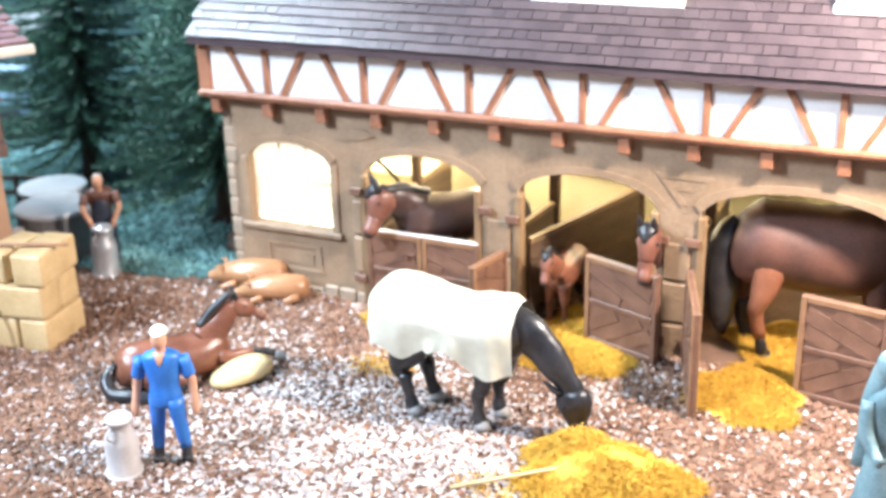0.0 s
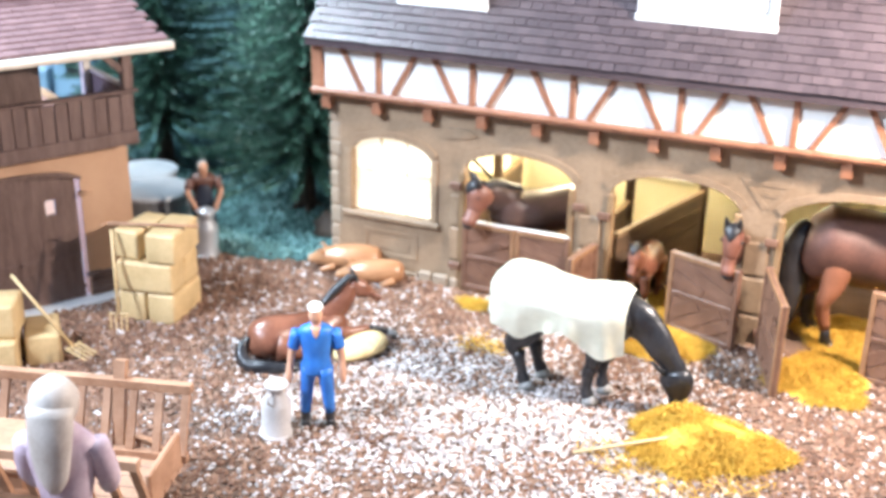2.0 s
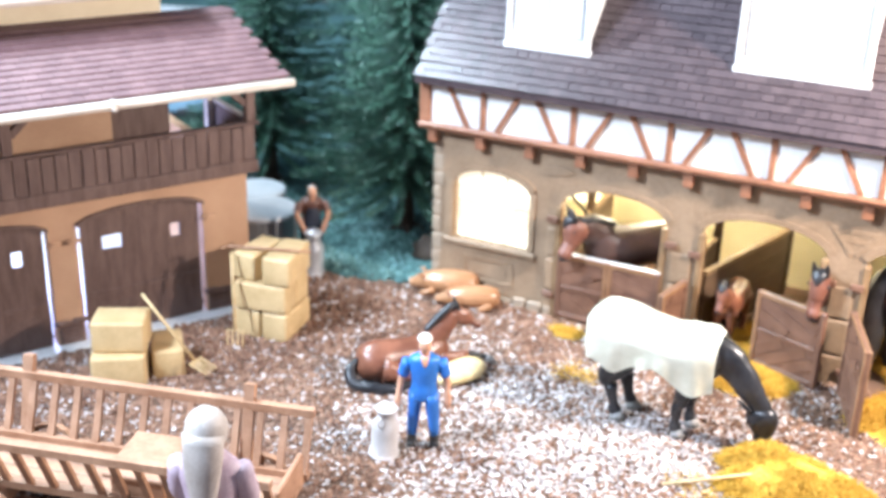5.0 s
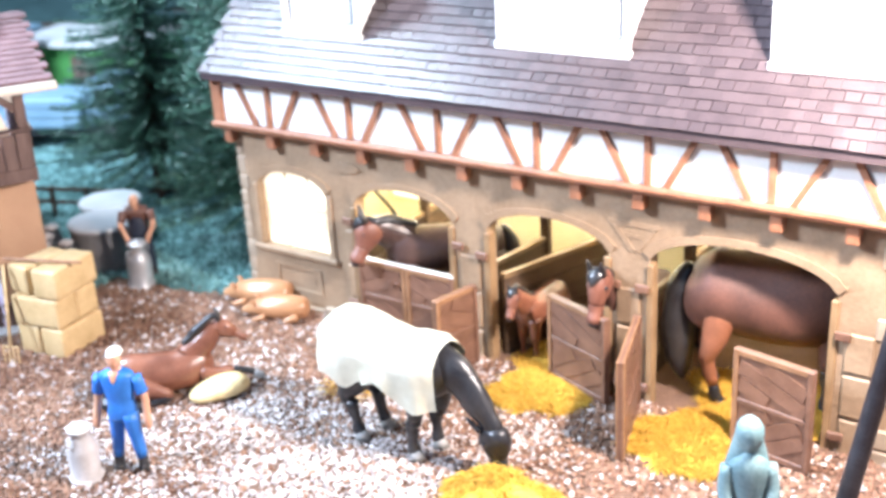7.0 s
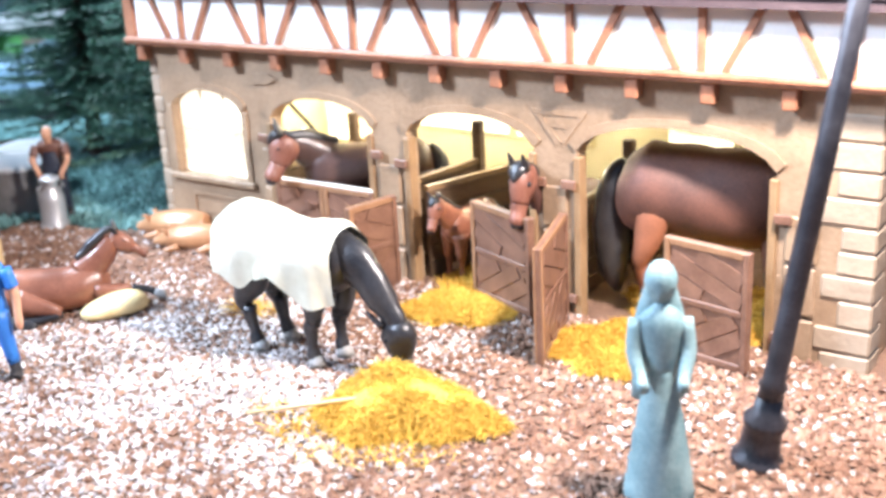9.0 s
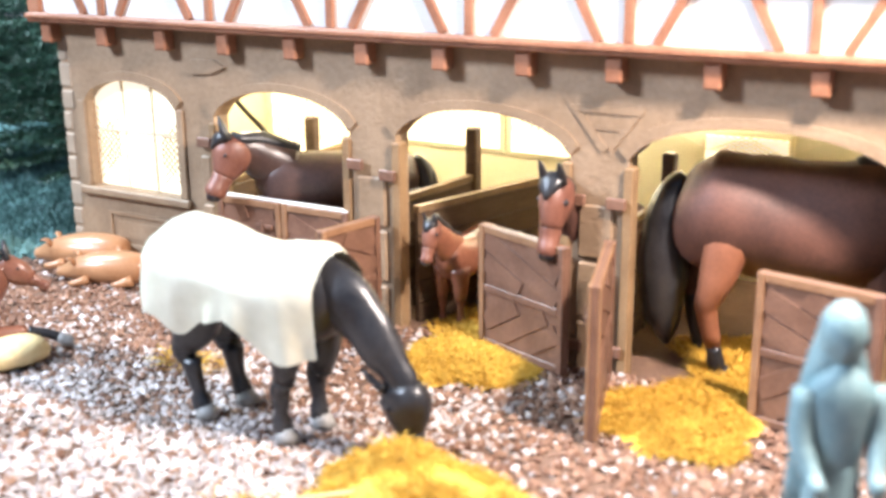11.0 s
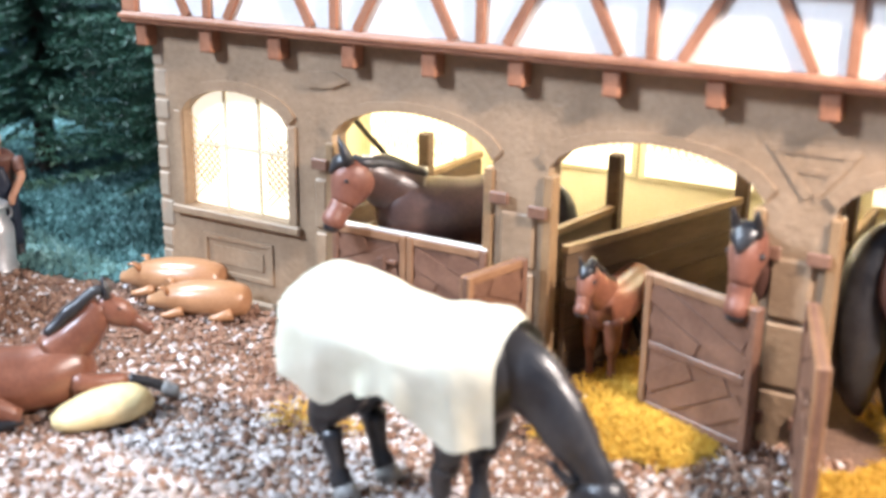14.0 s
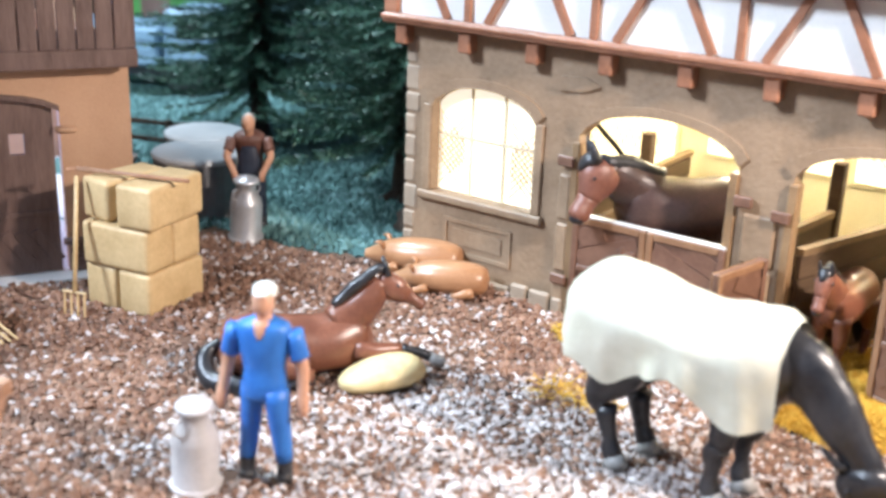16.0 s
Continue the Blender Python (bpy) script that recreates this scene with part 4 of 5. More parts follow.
def standing_figure(name, label, loc, rz, h, mats, arms, cap=True, bend=0.0):
    """mats: trousers, top, skin, cap, boots. One plain mesh."""
    bm = bmesh.new()
    T, U, K, C, O = range(5)
    b = bend
    for s in (-1, 1):
        tube(bm, [(0.0 + 0.02 * s, 0.065 * s, 0.5, 0.07, 0.08), (0.02 * s, 0.085 * s, 0.3, 0.055, 0.06), (0.0, 0.1 * s, 0.12, 0.045, 0.05)], 12, 3, T)
        tube(bm, [(0.0, 0.1 * s, 0.14, 0.045, 0.047), (0, 0.102 * s, 0.05, 0.04, 0.045), (0.01, 0.104 * s, 0.02, 0.045, 0.06), (0.03, 0.105 * s, 0.0, 0.04, 0.07)], 10, 2, O)
    tube(bm, [(0, 0, 0.45, 0.115, 0.085), (0.0, 0, 0.52, 0.12, 0.09), (0.02 * b, 0, 0.6, 0.112, 0.08), (0.1 * b, 0, 0.72, 0.135, 0.09), (0.2 * b, 0, 0.81, 0.14, 0.08), (0.25 * b, 0, 0.845, 0.07, 0.055)], 14, 4, U)
    tube(bm, [(0.25 * b, 0, 0.82, 0.045, 0.045), (0.3 * b, 0, 0.88, 0.04, 0.042)], 10, 2, K)
    hx = 0.34 * b
    ball(bm, hx + 0.01, 0, 0.925, 0.062, 0.058, 0.075, K)
    if cap:
        ball(bm, hx - 0.022, 0, 0.972, 0.066, 0.066, 0.042, C)
        ball(bm, hx + 0.035, 0, 0.98, 0.05, 0.042, 0.01, C)
        tube(bm, [(0.05, 0, 0.845, 0.045, 0.02), (0.082, 0, 0.8, 0.025, 0.012), (0.088, 0, 0.765, 0.004, 0.004)], 8, 2, K)
    else:
        ball(bm, hx - 0.02, 0, 0.945, 0.06, 0.06, 0.065, C)
    for s, (e, hnd) in zip((-1, 1), arms):
        sh = (0.19 * b, 0.15 * s, 0.79)
        tube(bm, [(*sh, 0.045, 0.05), ((sh[0] + e[0]) / 2, (sh[1] + e[1]) / 2, (sh[2] + e[2]) / 2, 0.05, 0.05), (e[0] * 0.7 + sh[0] * 0.3, e[1] * 0.7 + sh[1] * 0.3, e[2] * 0.7 + sh[2] * 0.3, 0.052, 0.052)], 10, 2, U, (1, 0, 0))
        tube(bm, [(e[0] * 0.75 + sh[0] * 0.25, e[1] * 0.75 + sh[1] * 0.25, e[2] * 0.75 + sh[2] * 0.25, 0.036, 0.036), (*e, 0.034, 0.034), ((e[0] + hnd[0]) / 2, (e[1] + hnd[1]) / 2, (e[2] + hnd[2]) / 2, 0.03, 0.03), (*hnd, 0.033, 0.03), (hnd[0], hnd[1], hnd[2] - 0.05, 0.02, 0.02)], 10, 3, K, (1, 0, 0))
    if not cap:
        tube(bm, [(0.12, 0, 0.74, 0.06, 0.02), (0.12, 0, 0.62, 0.1, 0.03), (0.1, 0, 0.45, 0.11, 0.03), (0.085, 0, 0.3, 0.1, 0.02)], 12, 3, T)
    bmesh.ops.scale(bm, vec=(h, h * 0.92, h), verts=bm.verts)
    ob = part(name, bm, mats, smooth=True)
    ob.matrix_basis = spot(*loc, rz)
    return tagged(ob, label, "figurine")


standing_figure("farmhand_figurine", "toy farmhand figurine in blue overalls with a pale cap", (2.88, -5.82, 0.03), -62, 2.1, (M_BLUE, M_BLUE, M_SKIN, M_CAP, M_BLACK),
                (((-0.02, -0.2, 0.6), (0.02, -0.23, 0.42)), ((0.0, 0.2, 0.6), (0.03, 0.21, 0.42))))
standing_figure("farmhand_figurine", "toy farmhand figurine in a maroon shirt bending over a milk churn", (-3.0, -0.2, 0.05), -50, 2.0, (M_NAVY, M_SHIRT, M_SKIN, M_HAIR, M_BLACK),
                (((0.14, -0.19, 0.66), (0.2, -0.12, 0.52)), ((0.14, 0.19, 0.66), (0.2, 0.12, 0.52))), cap=False, bend=0.35)


def churn(loc, s, m, text, tilt=0):
    ob = thing("milk_churn", text, "milk churn", group="milk churns")
    body = lathe(bmesh.new(), [(0.22, 0), (0.25, 0.01), (0.25, 0.06), (0.235, 0.08), (0.24, 0.55), (0.22, 0.64), (0.15, 0.76), (0.14, 0.86), (0.16, 0.88)], 20)
    part("body", body, m, ob, smooth=True)
    part("lid", lathe(bmesh.new(), [(0.155, 0.885), (0.19, 0.89), (0.195, 0.93), (0.16, 0.96), (0.06, 0.97), (0.05, 1.0), (0.02, 1.01)], 20), M_GREYCAN if m is M_TANK else m, ob, smooth=True)
    part("rim", lathe(bmesh.new(), [(0.252, 0.0), (0.268, 0.02), (0.268, 0.05), (0.252, 0.07)], 20), m, ob, smooth=True)
    for k in (-1, 1):
        part("handle", tube(bmesh.new(), [(0, 0.2 * k, 0.66, 0.015, 0.015), (0, 0.27 * k, 0.72, 0.015, 0.015), (0, 0.25 * k, 0.82, 0.015, 0.015), (0, 0.16 * k, 0.83, 0.015, 0.015)], 6, 3, side=(1, 0, 0)), m, ob, smooth=True)
    ob.matrix_basis = pose(loc[0] * S, loc[1] * S, loc[2] * S, tilt * 0.5, tilt, 0) @ Matrix.Scale(s, 4)
    return ob


churn((2.42, -6.36, 0.02), 1.0, M_GREYCAN, "dull grey plastic milk churn beside the farmhand", 4)
churn((-2.75, -0.58, 0.02), 1.1, M_STEEL, "shiny steel milk churn held by the bending farmhand", 4)
for x, y in ((-4.95, -1.35), (-5.35, -0.95), (-4.6, -1.0), (-5.75, -0.5), (-5.5, -1.5), (-3.1, -1.9)):
    churn((x, y, 0.0), 0.92, M_TANK, "grey metal milk churn standing by the tanks")


def tank(x, y, r, h):
    ob = thing("water_tank", "round grey metal tank with a flat lid", "tank", (x, y, 0), group="tanks")
    part("body", lathe(bmesh.new(), [(r, 0), (r, h * 0.9)], 32), M_TANK, ob, smooth=False)
    part("lid", lathe(bmesh.new(), [(r + 0.03, h * 0.9), (r + 0.04, h * 0.94), (r + 0.02, h * 0.98), (r * 0.9, h), (0.05, h + 0.02)], 32), M_LID, ob, "pale flat lid")


tank(-4.45, 0.0, 0.78, 1.12)
tank(-5.35, 0.95, 0.7, 1.15)


# straw bales
def bale(x, y, z, rz, w, d, h, text):
    bm = B(-w / 2, w / 2, -d / 2, d / 2, 0, h)
    bmesh.ops.bevel(bm, geom=list(bm.edges), offset=0.07, segments=3, affect="EDGES", profile=0.6)
    ob = part("straw_bale", bm, M_BALE, smooth=True)
    ob.matrix_basis = spot(x, y, z, rz)
    return tagged(ob, text, "straw bale", "straw bales")


STACK = "tan plastic straw bale in the stack by the barn"
for x, y, z, turn, w, d, h in (
    (-0.25, 0.5, 0.0, 2, 0.49, 1.0, 0.55), (-0.76, 0.48, 0.0, 0, 0.5, 0.98, 0.55),
    (-0.5, 0.22, 0.56, 5, 0.98, 0.5, 0.54), (-0.5, 0.73, 0.56, 1, 0.94, 0.48, 0.54),
    (-0.22, 0.5, 1.11, 6, 0.52, 1.02, 0.53), (-0.78, 0.5, 1.11, -5, 0.46, 0.94, 0.51),
):
    bale(-1.28 + 1.14 * (x - 0.1 * y), -3.84 + 1.14 * (y + 0.1 * x), 1.12 * z, turn + 6, 1.14 * w, 1.14 * d, 1.12 * h, STACK)
PILE = "pale tan straw bale in the low pile by the gates"
bale(-3.2, -6.5, 0.0, 35, 1.0, 0.8, 0.62, PILE)
bale(-2.72, -5.72, 0.0, 42, 0.6, 0.95, 0.58, PILE)
bale(-3.25, -6.35, 0.625, 30, 1.0, 0.75, 0.62, PILE)


def tool(name, label, p, q, head_pts, m=M_BALE):
    ob = thing(name, label, "farm tool")
    part("shaft", tube(bmesh.new(), [(*p, 0.03, 0.03), (*q, 0.03, 0.03)], 8, 2), m, ob, smooth=True)
    for a, b in head_pts:
        part("tine", tube(bmesh.new(), [(*a, 0.02, 0.02), (*b, 0.015, 0.015)], 6, 1), m, ob)
    return ob


tool("pitchfork", "tan plastic pitchfork leaning on the straw bales", (-2.4, -4.02, 1.85), (-2.1, -4.4, 0.35), [((-2.1 + d, -4.4 + d * 0.3, 0.36), (-2.1 + d, -4.42 + d * 0.3, 0.03)) for d in (-0.15, -0.05, 0.05, 0.15)] + [((-2.27, -4.46, 0.36), (-1.93, -4.34, 0.36))])
tool("broom", "brown wooden broom shaft lying over the bale stack", (-2.6, -3.85, 1.88), (-1.0, -3.3, 1.9), [((-2.65, -4.0, 1.88), (-2.55, -3.7, 1.88))], M_WAGON)
tool("pitchfork", "tan pitchfork leaning over the low bale pile", (-3.0, -6.0, 1.6), (-2.0, -5.8, 0.35), [((-2.0, -5.8 + d, 0.35), (-1.65, -5.75 + d, 0.2)) for d in (-0.15, -0.05, 0.05, 0.15)] + [((-2.0, -5.98, 0.35), (-2.0, -5.62, 0.35))])
tool("rake", "tan rake lying on the yellow hay", (6.9, -5.0, 0.08), (8.45, -4.2, 0.35), [((8.4, -4.35, 0.36), (8.5, -4.0, 0.36))])


# ---------------------------------------------------------------- hay, trees, litter
def hay(name, label, x, y, rx, ry, h, count, seed, length=0.17):
    rng = np.random.default_rng(seed)
    vs, fs = [], []
    for k in range(int(count * 2.8)):
        r, a = math.sqrt(rng.random()), rng.uniform(0, 2 * math.pi)
        wob = 1 + 0.18 * math.sin(3 * a + seed) + 0.1 * math.sin(7 * a)
        px, py = x + rx * r * wob * math.cos(a), y + ry * r * wob * math.sin(a)
        z = ground_z(px, py) + 0.04 + h * max(0, 1 - r * r) * (0.75 + 0.25 * math.sin(4 * px) * math.cos(5 * py)) * rng.uniform(0.3, 1)
        d = Vector((rng.normal(), rng.normal(), abs(rng.normal()) * 0.55 + 0.1)).normalized() * length * rng.uniform(0.5, 1.2)
        s = d.cross(Vector((rng.normal(), rng.normal(), rng.normal()))).normalized() * 0.006
        m = Vector((px, py, z)) + d * 0.5 + Vector((0, 0, 0.03))
        e = Vector((px, py, z)) + d + Vector((rng.normal() * 0.05, rng.normal() * 0.05, -0.04))
        n = len(vs)
        vs += [Vector((px, py, z)) - s, Vector((px, py, z)) + s, m + s, m - s, e]
        fs += [(n, n + 1, n + 2, n + 3), (n + 3, n + 2, n + 4)]
    me = bpy.data.meshes.new(name)
    me.from_pydata([(v * S)[:] for v in vs], [], fs)
    me.materials.append(M_HAY)
    return tagged(new(name, me), label, "hay", kind="stuff")


def mound(x, y, rx, ry, h):
    bm = bmesh.new()
    rings = []
    for r in (0.02, 0.25, 0.5, 0.75, 1.0):
        ring = []
        for k in range(28):
            a = 2 * math.pi * k / 28
            wob = (1 + 0.18 * math.sin(3 * a + 1) + 0.1 * math.sin(7 * a)) * 0.93
            px, py = x + rx * r * wob * math.cos(a), y + ry * r * wob * math.sin(a)
            ring.append(bm.verts.new((px, py, ground_z(px, py) + 0.03 + h * 0.75 * (1 - r * r))))
        rings.append(ring)
    bm.faces.new(rings[0])
    for a, b in zip(rings, rings[1:]):
        for k in range(28):
            bm.faces.new((a[k], a[(k + 1) % 28], b[(k + 1) % 28], b[k]))
    tagged(part("hay_mound", bm, M_HAY, smooth=True), "matted yellow hay pressed on the ground", "hay", kind="stuff")


for seed, (x, y, rx, ry, h, n, text) in enumerate((
    (8.65, -3.95, 1.15, 0.85, 0.62, 9000, "heap of bright yellow hay in front of the grazing horse"),
    (7.25, -0.55, 0.8, 0.8, 0.12, 4200, "yellow hay strewn before the middle box"),
    (7.3, 0.9, 0.9, 1.1, 0.1, 2500, "yellow hay under the foal"),
    (10.1, -0.85, 0.8, 0.95, 0.22, 6500, "thick yellow hay before the third box"),
    (10.8, 1.0, 1.2, 1.2, 0.15, 4000, "yellow hay under the bay horse"),
    (3.5, -0.55, 0.3, 0.22, 0.12, 400, "tuft of yellow hay by the closed doors"),
)):
    mound(x, y, rx, ry, h)
    hay("hay", text, x, y, rx, ry, h, n, seed + 20)
hay("loose_straw", "few loose yellow straws on the gravel", 4.4, -2.2, 0.5, 0.3, 0.03, 50, 31, 0.4)
hay("loose_straw", "loose yellow straws scattered round the hay heap", 8.4, -4.9, 1.4, 0.5, 0.02, 130, 32, 0.35)


def fir_mesh(height, radius, seed):
    rng = np.random.default_rng(seed)
    vs, fs = [], []

    def needle(p, d, w):
        s = d.cross(Vector((rng.normal(), rng.normal(), rng.normal()))).normalized() * w
        n = len(vs)
        vs.extend((p - s, p + s, p + d))
        fs.append((n, n + 1, n + 2))
    tiers = 27
    for k in range(tiers):
        f = k / tiers
        z0 = 1.35 + (height - 1.5) * f
        reach = radius * (1 - f) ** 0.85 * rng.uniform(0.88, 1.08) + 0.12
        count = int(20 - 9 * f)
        for j in range(count):
            az = 2 * math.pi * (j + rng.uniform(-0.35, 0.35)) / count + k * 0.7
            L = reach * rng.uniform(0.75, 1.12)
            z = z0 + rng.uniform(-0.1, 0.1)
            droop = rng.uniform(0.10, 0.26)
            steps = max(6, int(L / 0.075))
            for i in range(steps):
                u = (i + 0.5) / steps
                p = Vector((math.cos(az) * L * u, math.sin(az) * L * u, z - droop * L * u + 0.14 * L * u * u))
                ax = Vector((math.cos(az), math.sin(az), -droop + 0.25 * u)).normalized()
                for q in range(7):
                    o = Vector((rng.normal(), rng.normal(), rng.normal() * 0.6))
                    o = (o - ax * o.dot(ax)).normalized()
                    needle(p, (o + ax * 0.8).normalized() * (0.13 + 0.05 * (1 - u)) * rng.uniform(0.8, 1.2), 0.02)
    me = bpy.data.meshes.new("crown")
    me.from_pydata([(v * S)[:] for v in vs], [], fs)
    me.materials.append(M_FIR)
    return me


def fir(loc, rz, scale, crown, label):
    ob = thing("fir_tree", label, "fir tree", group="fir trees")
    part("trunk", lathe(bmesh.new(), [(0.3, -0.1), (0.24, 0.15), (0.2, 0.8), (0.15, 4), (0.06, 8.6)], 10), M_BARK, ob, smooth=True)
    for k in range(5):
        a = 1.3 * k
        part("root", tube(bmesh.new(), [(0.1 * math.cos(a), 0.1 * math.sin(a), 0.2, 0.1, 0.1), (0.4 * math.cos(a), 0.4 * math.sin(a), 0.06, 0.07, 0.06), (0.75 * math.cos(a), 0.75 * math.sin(a), 0.0, 0.03, 0.03)], 8, 2), M_BARK, ob, smooth=True)
    c = new("crown", crown)
    c.parent = ob
    ob.matrix_basis = spot(*loc, rz) @ Matrix.Scale(scale, 4)
    return ob


CROWN_A, CROWN_B = fir_mesh(9.0, 2.75, 5), fir_mesh(8.6, 2.75, 6)
fir((-7.1, 4.1, 0), 10, 1.0, CROWN_A, "tall dark green model fir with drooping wire branches")
fir((-2.2, 2.9, 0), 80, 1.0, CROWN_B, "dense dark green model fir standing against the stable gable")
fir((-3.9, 6.2, 0), 200, 1.1, CROWN_A, "dark green model fir standing behind the others")

bm = bmesh.new()
cols = np.concatenate([np.arange(-70, -22, 2.0), np.arange(-22, 0.01, 0.5)])
rows_y = np.concatenate([np.arange(-2.5, 14, 0.5), np.arange(14, 33.1, 2.0)])
grid = {}
for i, x in enumerate(cols):
    for j, y in enumerate(rows_y):
        if y > -0.2 + 0.12 * x or (x < -3.6 and y > -2.3):
            grid[i, j] = bm.verts.new((x, y, ground_z(x, y) + 0.03 + 0.05 * noise.noise(Vector((x * 0.8, y * 0.8, 0)))))
for i in range(len(cols) - 1):
    for j in range(len(rows_y) - 1):
        q = [(i, j), (i + 1, j), (i + 1, j + 1), (i, j + 1)]
        if all(k in grid for k in q):
            bm.faces.new([grid[k] for k in q])
tagged(part("grass_mat", bm, M_MOSS, smooth=True), "teal green scatter grass under the firs", "grass", kind="structure")
scatter("scatter_grass", M_MOSS, "tufts of teal green scatter material under the firs", 26000, (-14, 0.0, -2.3, 9), 0.085, lambda x, y: 0.9 if (y > -0.1 + 0.12 * x or (x < -3.6 and y > -2.2)) and not in_barn(x, y) else 0, 7, 1.1)["category"] = "grass"


def stone(x, y, r, m, name, label, cat):
    bm = ball(bmesh.new(), 0, 0, r * 0.4, r, r * 0.75, r * 0.6, 0, 10, 7)
    for v in bm.verts:
        v.co *= 1 + 0.25 * noise.noise(v.co * 2.5 / r)
    ob = part(name, bm, m, smooth=True)
    ob.matrix_basis = spot(x, y, 0, 40 * x)
    tagged(ob, label, cat)


stone(-0.75, 1.5, 0.55, M_BARK, "tree_stump", "dark gnarled stump in the teal grass by the gable", "stump")


# ---------------------------------------------------------------- barn with the gates
BARN_RZ = math.degrees(math.atan2(-4.65, -2.6))  # its front runs along local x, from the corner post
barn = thing("barn", "two-storey orange-rendered barn with dark gates and a planked balcony", "barn", (-3.05, -2.55, 0), BARN_RZ)
barn.matrix_basis = barn.matrix_basis @ Matrix.Diagonal((1, 1, 0.88, 1))
# local: x along the front towards the near end, y behind the front is negative
GATES = ((1.0, 3.6), (4.15, 6.75), (7.3, 9.9))


def gate_top(x, x0, x1):
    u = (2 * x - x0 - x1) / (x1 - x0)
    return 2.72 + 0.34 * math.sqrt(max(0, 1 - 0.92 * u * u))


bm = bmesh.new()
xs = sorted({0.0, 12.0} | {v for a, b in GATES for v in np.linspace(a, b, 13)})
for a, b in zip(xs, xs[1:]):
    c = (a + b) / 2
    g = next((g for g in GATES if g[0] < c < g[1]), None)
    lo = (gate_top(a, *g), gate_top(b, *g)) if g else (-0.1, -0.1)
    prism(bm, [(a, lo[0]), (b, lo[1]), (b, 3.6), (a, 3.6)], "y", -0.25, 0.0)
bmesh.ops.remove_doubles(bm, verts=bm.verts, dist=1e-4)
part("front_wall", bm, M_ORANGE, barn, "orange rendered wall")
part("end_wall", B(0.0, 0.25, -7.0, -0.255, -0.1, 3.6), M_ORANGE, barn)
part("rear_wall", B(0.26, 12, -7.0, -6.8, -0.1, 3.35), M_ORANGE, barn)
part("floor", B(0.26, 12, -6.79, 0.35, 0.0, 0.05), M_WHITE, barn, "white base plate reaching out under the gates")
for x0, x1 in ((0.25, 0.97), (3.63, 4.12), (6.78, 7.27)):
    z = 0.06
    for n in range(4):
        part("plinth_stone", B(x0, x1, 0.003, 0.06, z, z + 0.13, 0.02), M_BARNWOOD, barn)
        z += 0.14


def gate(x0, x1, parent):
    xs = np.linspace(x0 + 0.09, x1 - 0.09, 13)
    ob = None
    for half in (0, 1):
        pts = xs[:7] if half == 0 else xs[6:]
        bm = bmesh.new()
        wa, wb = (x0 + 0.42, x0 + 0.78) if half == 0 else (x1 - 0.82, x1 - 0.46)
        for a, b in zip(pts, pts[1:]):
            a2, b2 = a, b
            za, zb = gate_top(a, x0, x1) - 0.03, gate_top(b, x0, x1) - 0.03
            mid = (a + b) / 2
            if wa < mid < wb:
                prism(bm, [(a2, 0.06), (b2, 0.06), (b2, 2.1), (a2, 2.1)], "y", -0.12, -0.04)
                prism(bm, [(a2, 2.45), (b2, 2.45), (b2, zb), (a2, za)], "y", -0.12, -0.04)
            else:
                prism(bm, [(a2, 0.06), (b2, 0.06), (b2, zb), (a2, za)], "y", -0.12, -0.04)
        bmesh.ops.remove_doubles(bm, verts=bm.verts, dist=1e-4)
        leaf = part("gate_leaf", bm, M_BARNWOOD, parent, "dark brown planked gate leaf with a small window")
        cx = (wa + wb) / 2
        a, b = min(pts) + 0.02, max(pts) - 0.02
        for k in range(5):
            u = a + (b - a - 0.35) * k / 4
            part("board", beam(bmesh.new(), (u, -0.028, 0.25 if half == 0 else 0.8), (u + 0.35, -0.028, 0.8 if half == 0 else 0.25), 0.16, 0.02, up=(0, 1, 0)), M_BARNWOOD, leaf)
        part("rail", B(a, b, -0.038, -0.012, 1.05, 1.15, 0.01), M_BARNWOOD, leaf)
    for x, z in ((x0 - 0.08, 0.6), (x0 - 0.08, 2.5), (x1 + 0.08, 0.6), (x1 + 0.08, 2.5)):
        part("gate_hinge", tube(bmesh.new(), [(x - 0.14, 0.05, z, 0.05, 0.05), (x + 0.14, 0.05, z, 0.06, 0.06)], 10, 2), M_ORANGE if z > 1 else M_BARNWOOD, parent, smooth=True)
    bm = bmesh.new()
    edge = [(x, gate_top(x, x0, x1)) for x in np.linspace(x0, x1, 13)]
    for (a, za), (b, zb) in zip(edge, edge[1:]):
        prism(bm, [(a, za + 0.0), (b, zb + 0.0), (b, zb + 0.08), (a, za + 0.08)], "y", 0.002, 0.09)
    bmesh.ops.remove_doubles(bm, verts=bm.verts, dist=0.002)
    part("gate_arch", bm, M_BARNWOOD, parent)


for g in GATES:
    gate(*g, barn)
# balcony
part("balcony_floor", B(-0.05, 12, -1.6, 0.42, 3.68, 3.82), M_BARNWOOD, barn)
part("balcony_beam", B(-0.06, 12, 0.3, 0.5, 3.56, 3.87, 0.02), M_BARNWOOD, barn)
for k in range(48):
    x = 0.0 + 0.25 * k
    part("balustrade_board", B(x + 0.008, x + 0.242, 0.40 + 0.012 * (k % 2), 0.46 + 0.012 * (k % 2), 3.82, 4.67 + 0.02 * math.sin(5 * k), 0.01), M_BARNWOOD, barn)
for k in range(8):
    y = 0.38 - 0.25 * k
    part("balustrade_board", B(-0.06, 0.0, y - 0.24, y - 0.01, 3.82, 4.65, 0.01), M_BARNWOOD, barn)
part("handrail", B(-0.1, 12, 0.36, 0.52, 4.7, 4.77, 0.015), M_BARNWOOD, barn)
# cream on this side rail stands in for light along the parapet top
part("handrail", B(-0.1, 0.04, -1.7, 0.355, 4.7, 4.77, 0.015), M_GUTTER, barn)
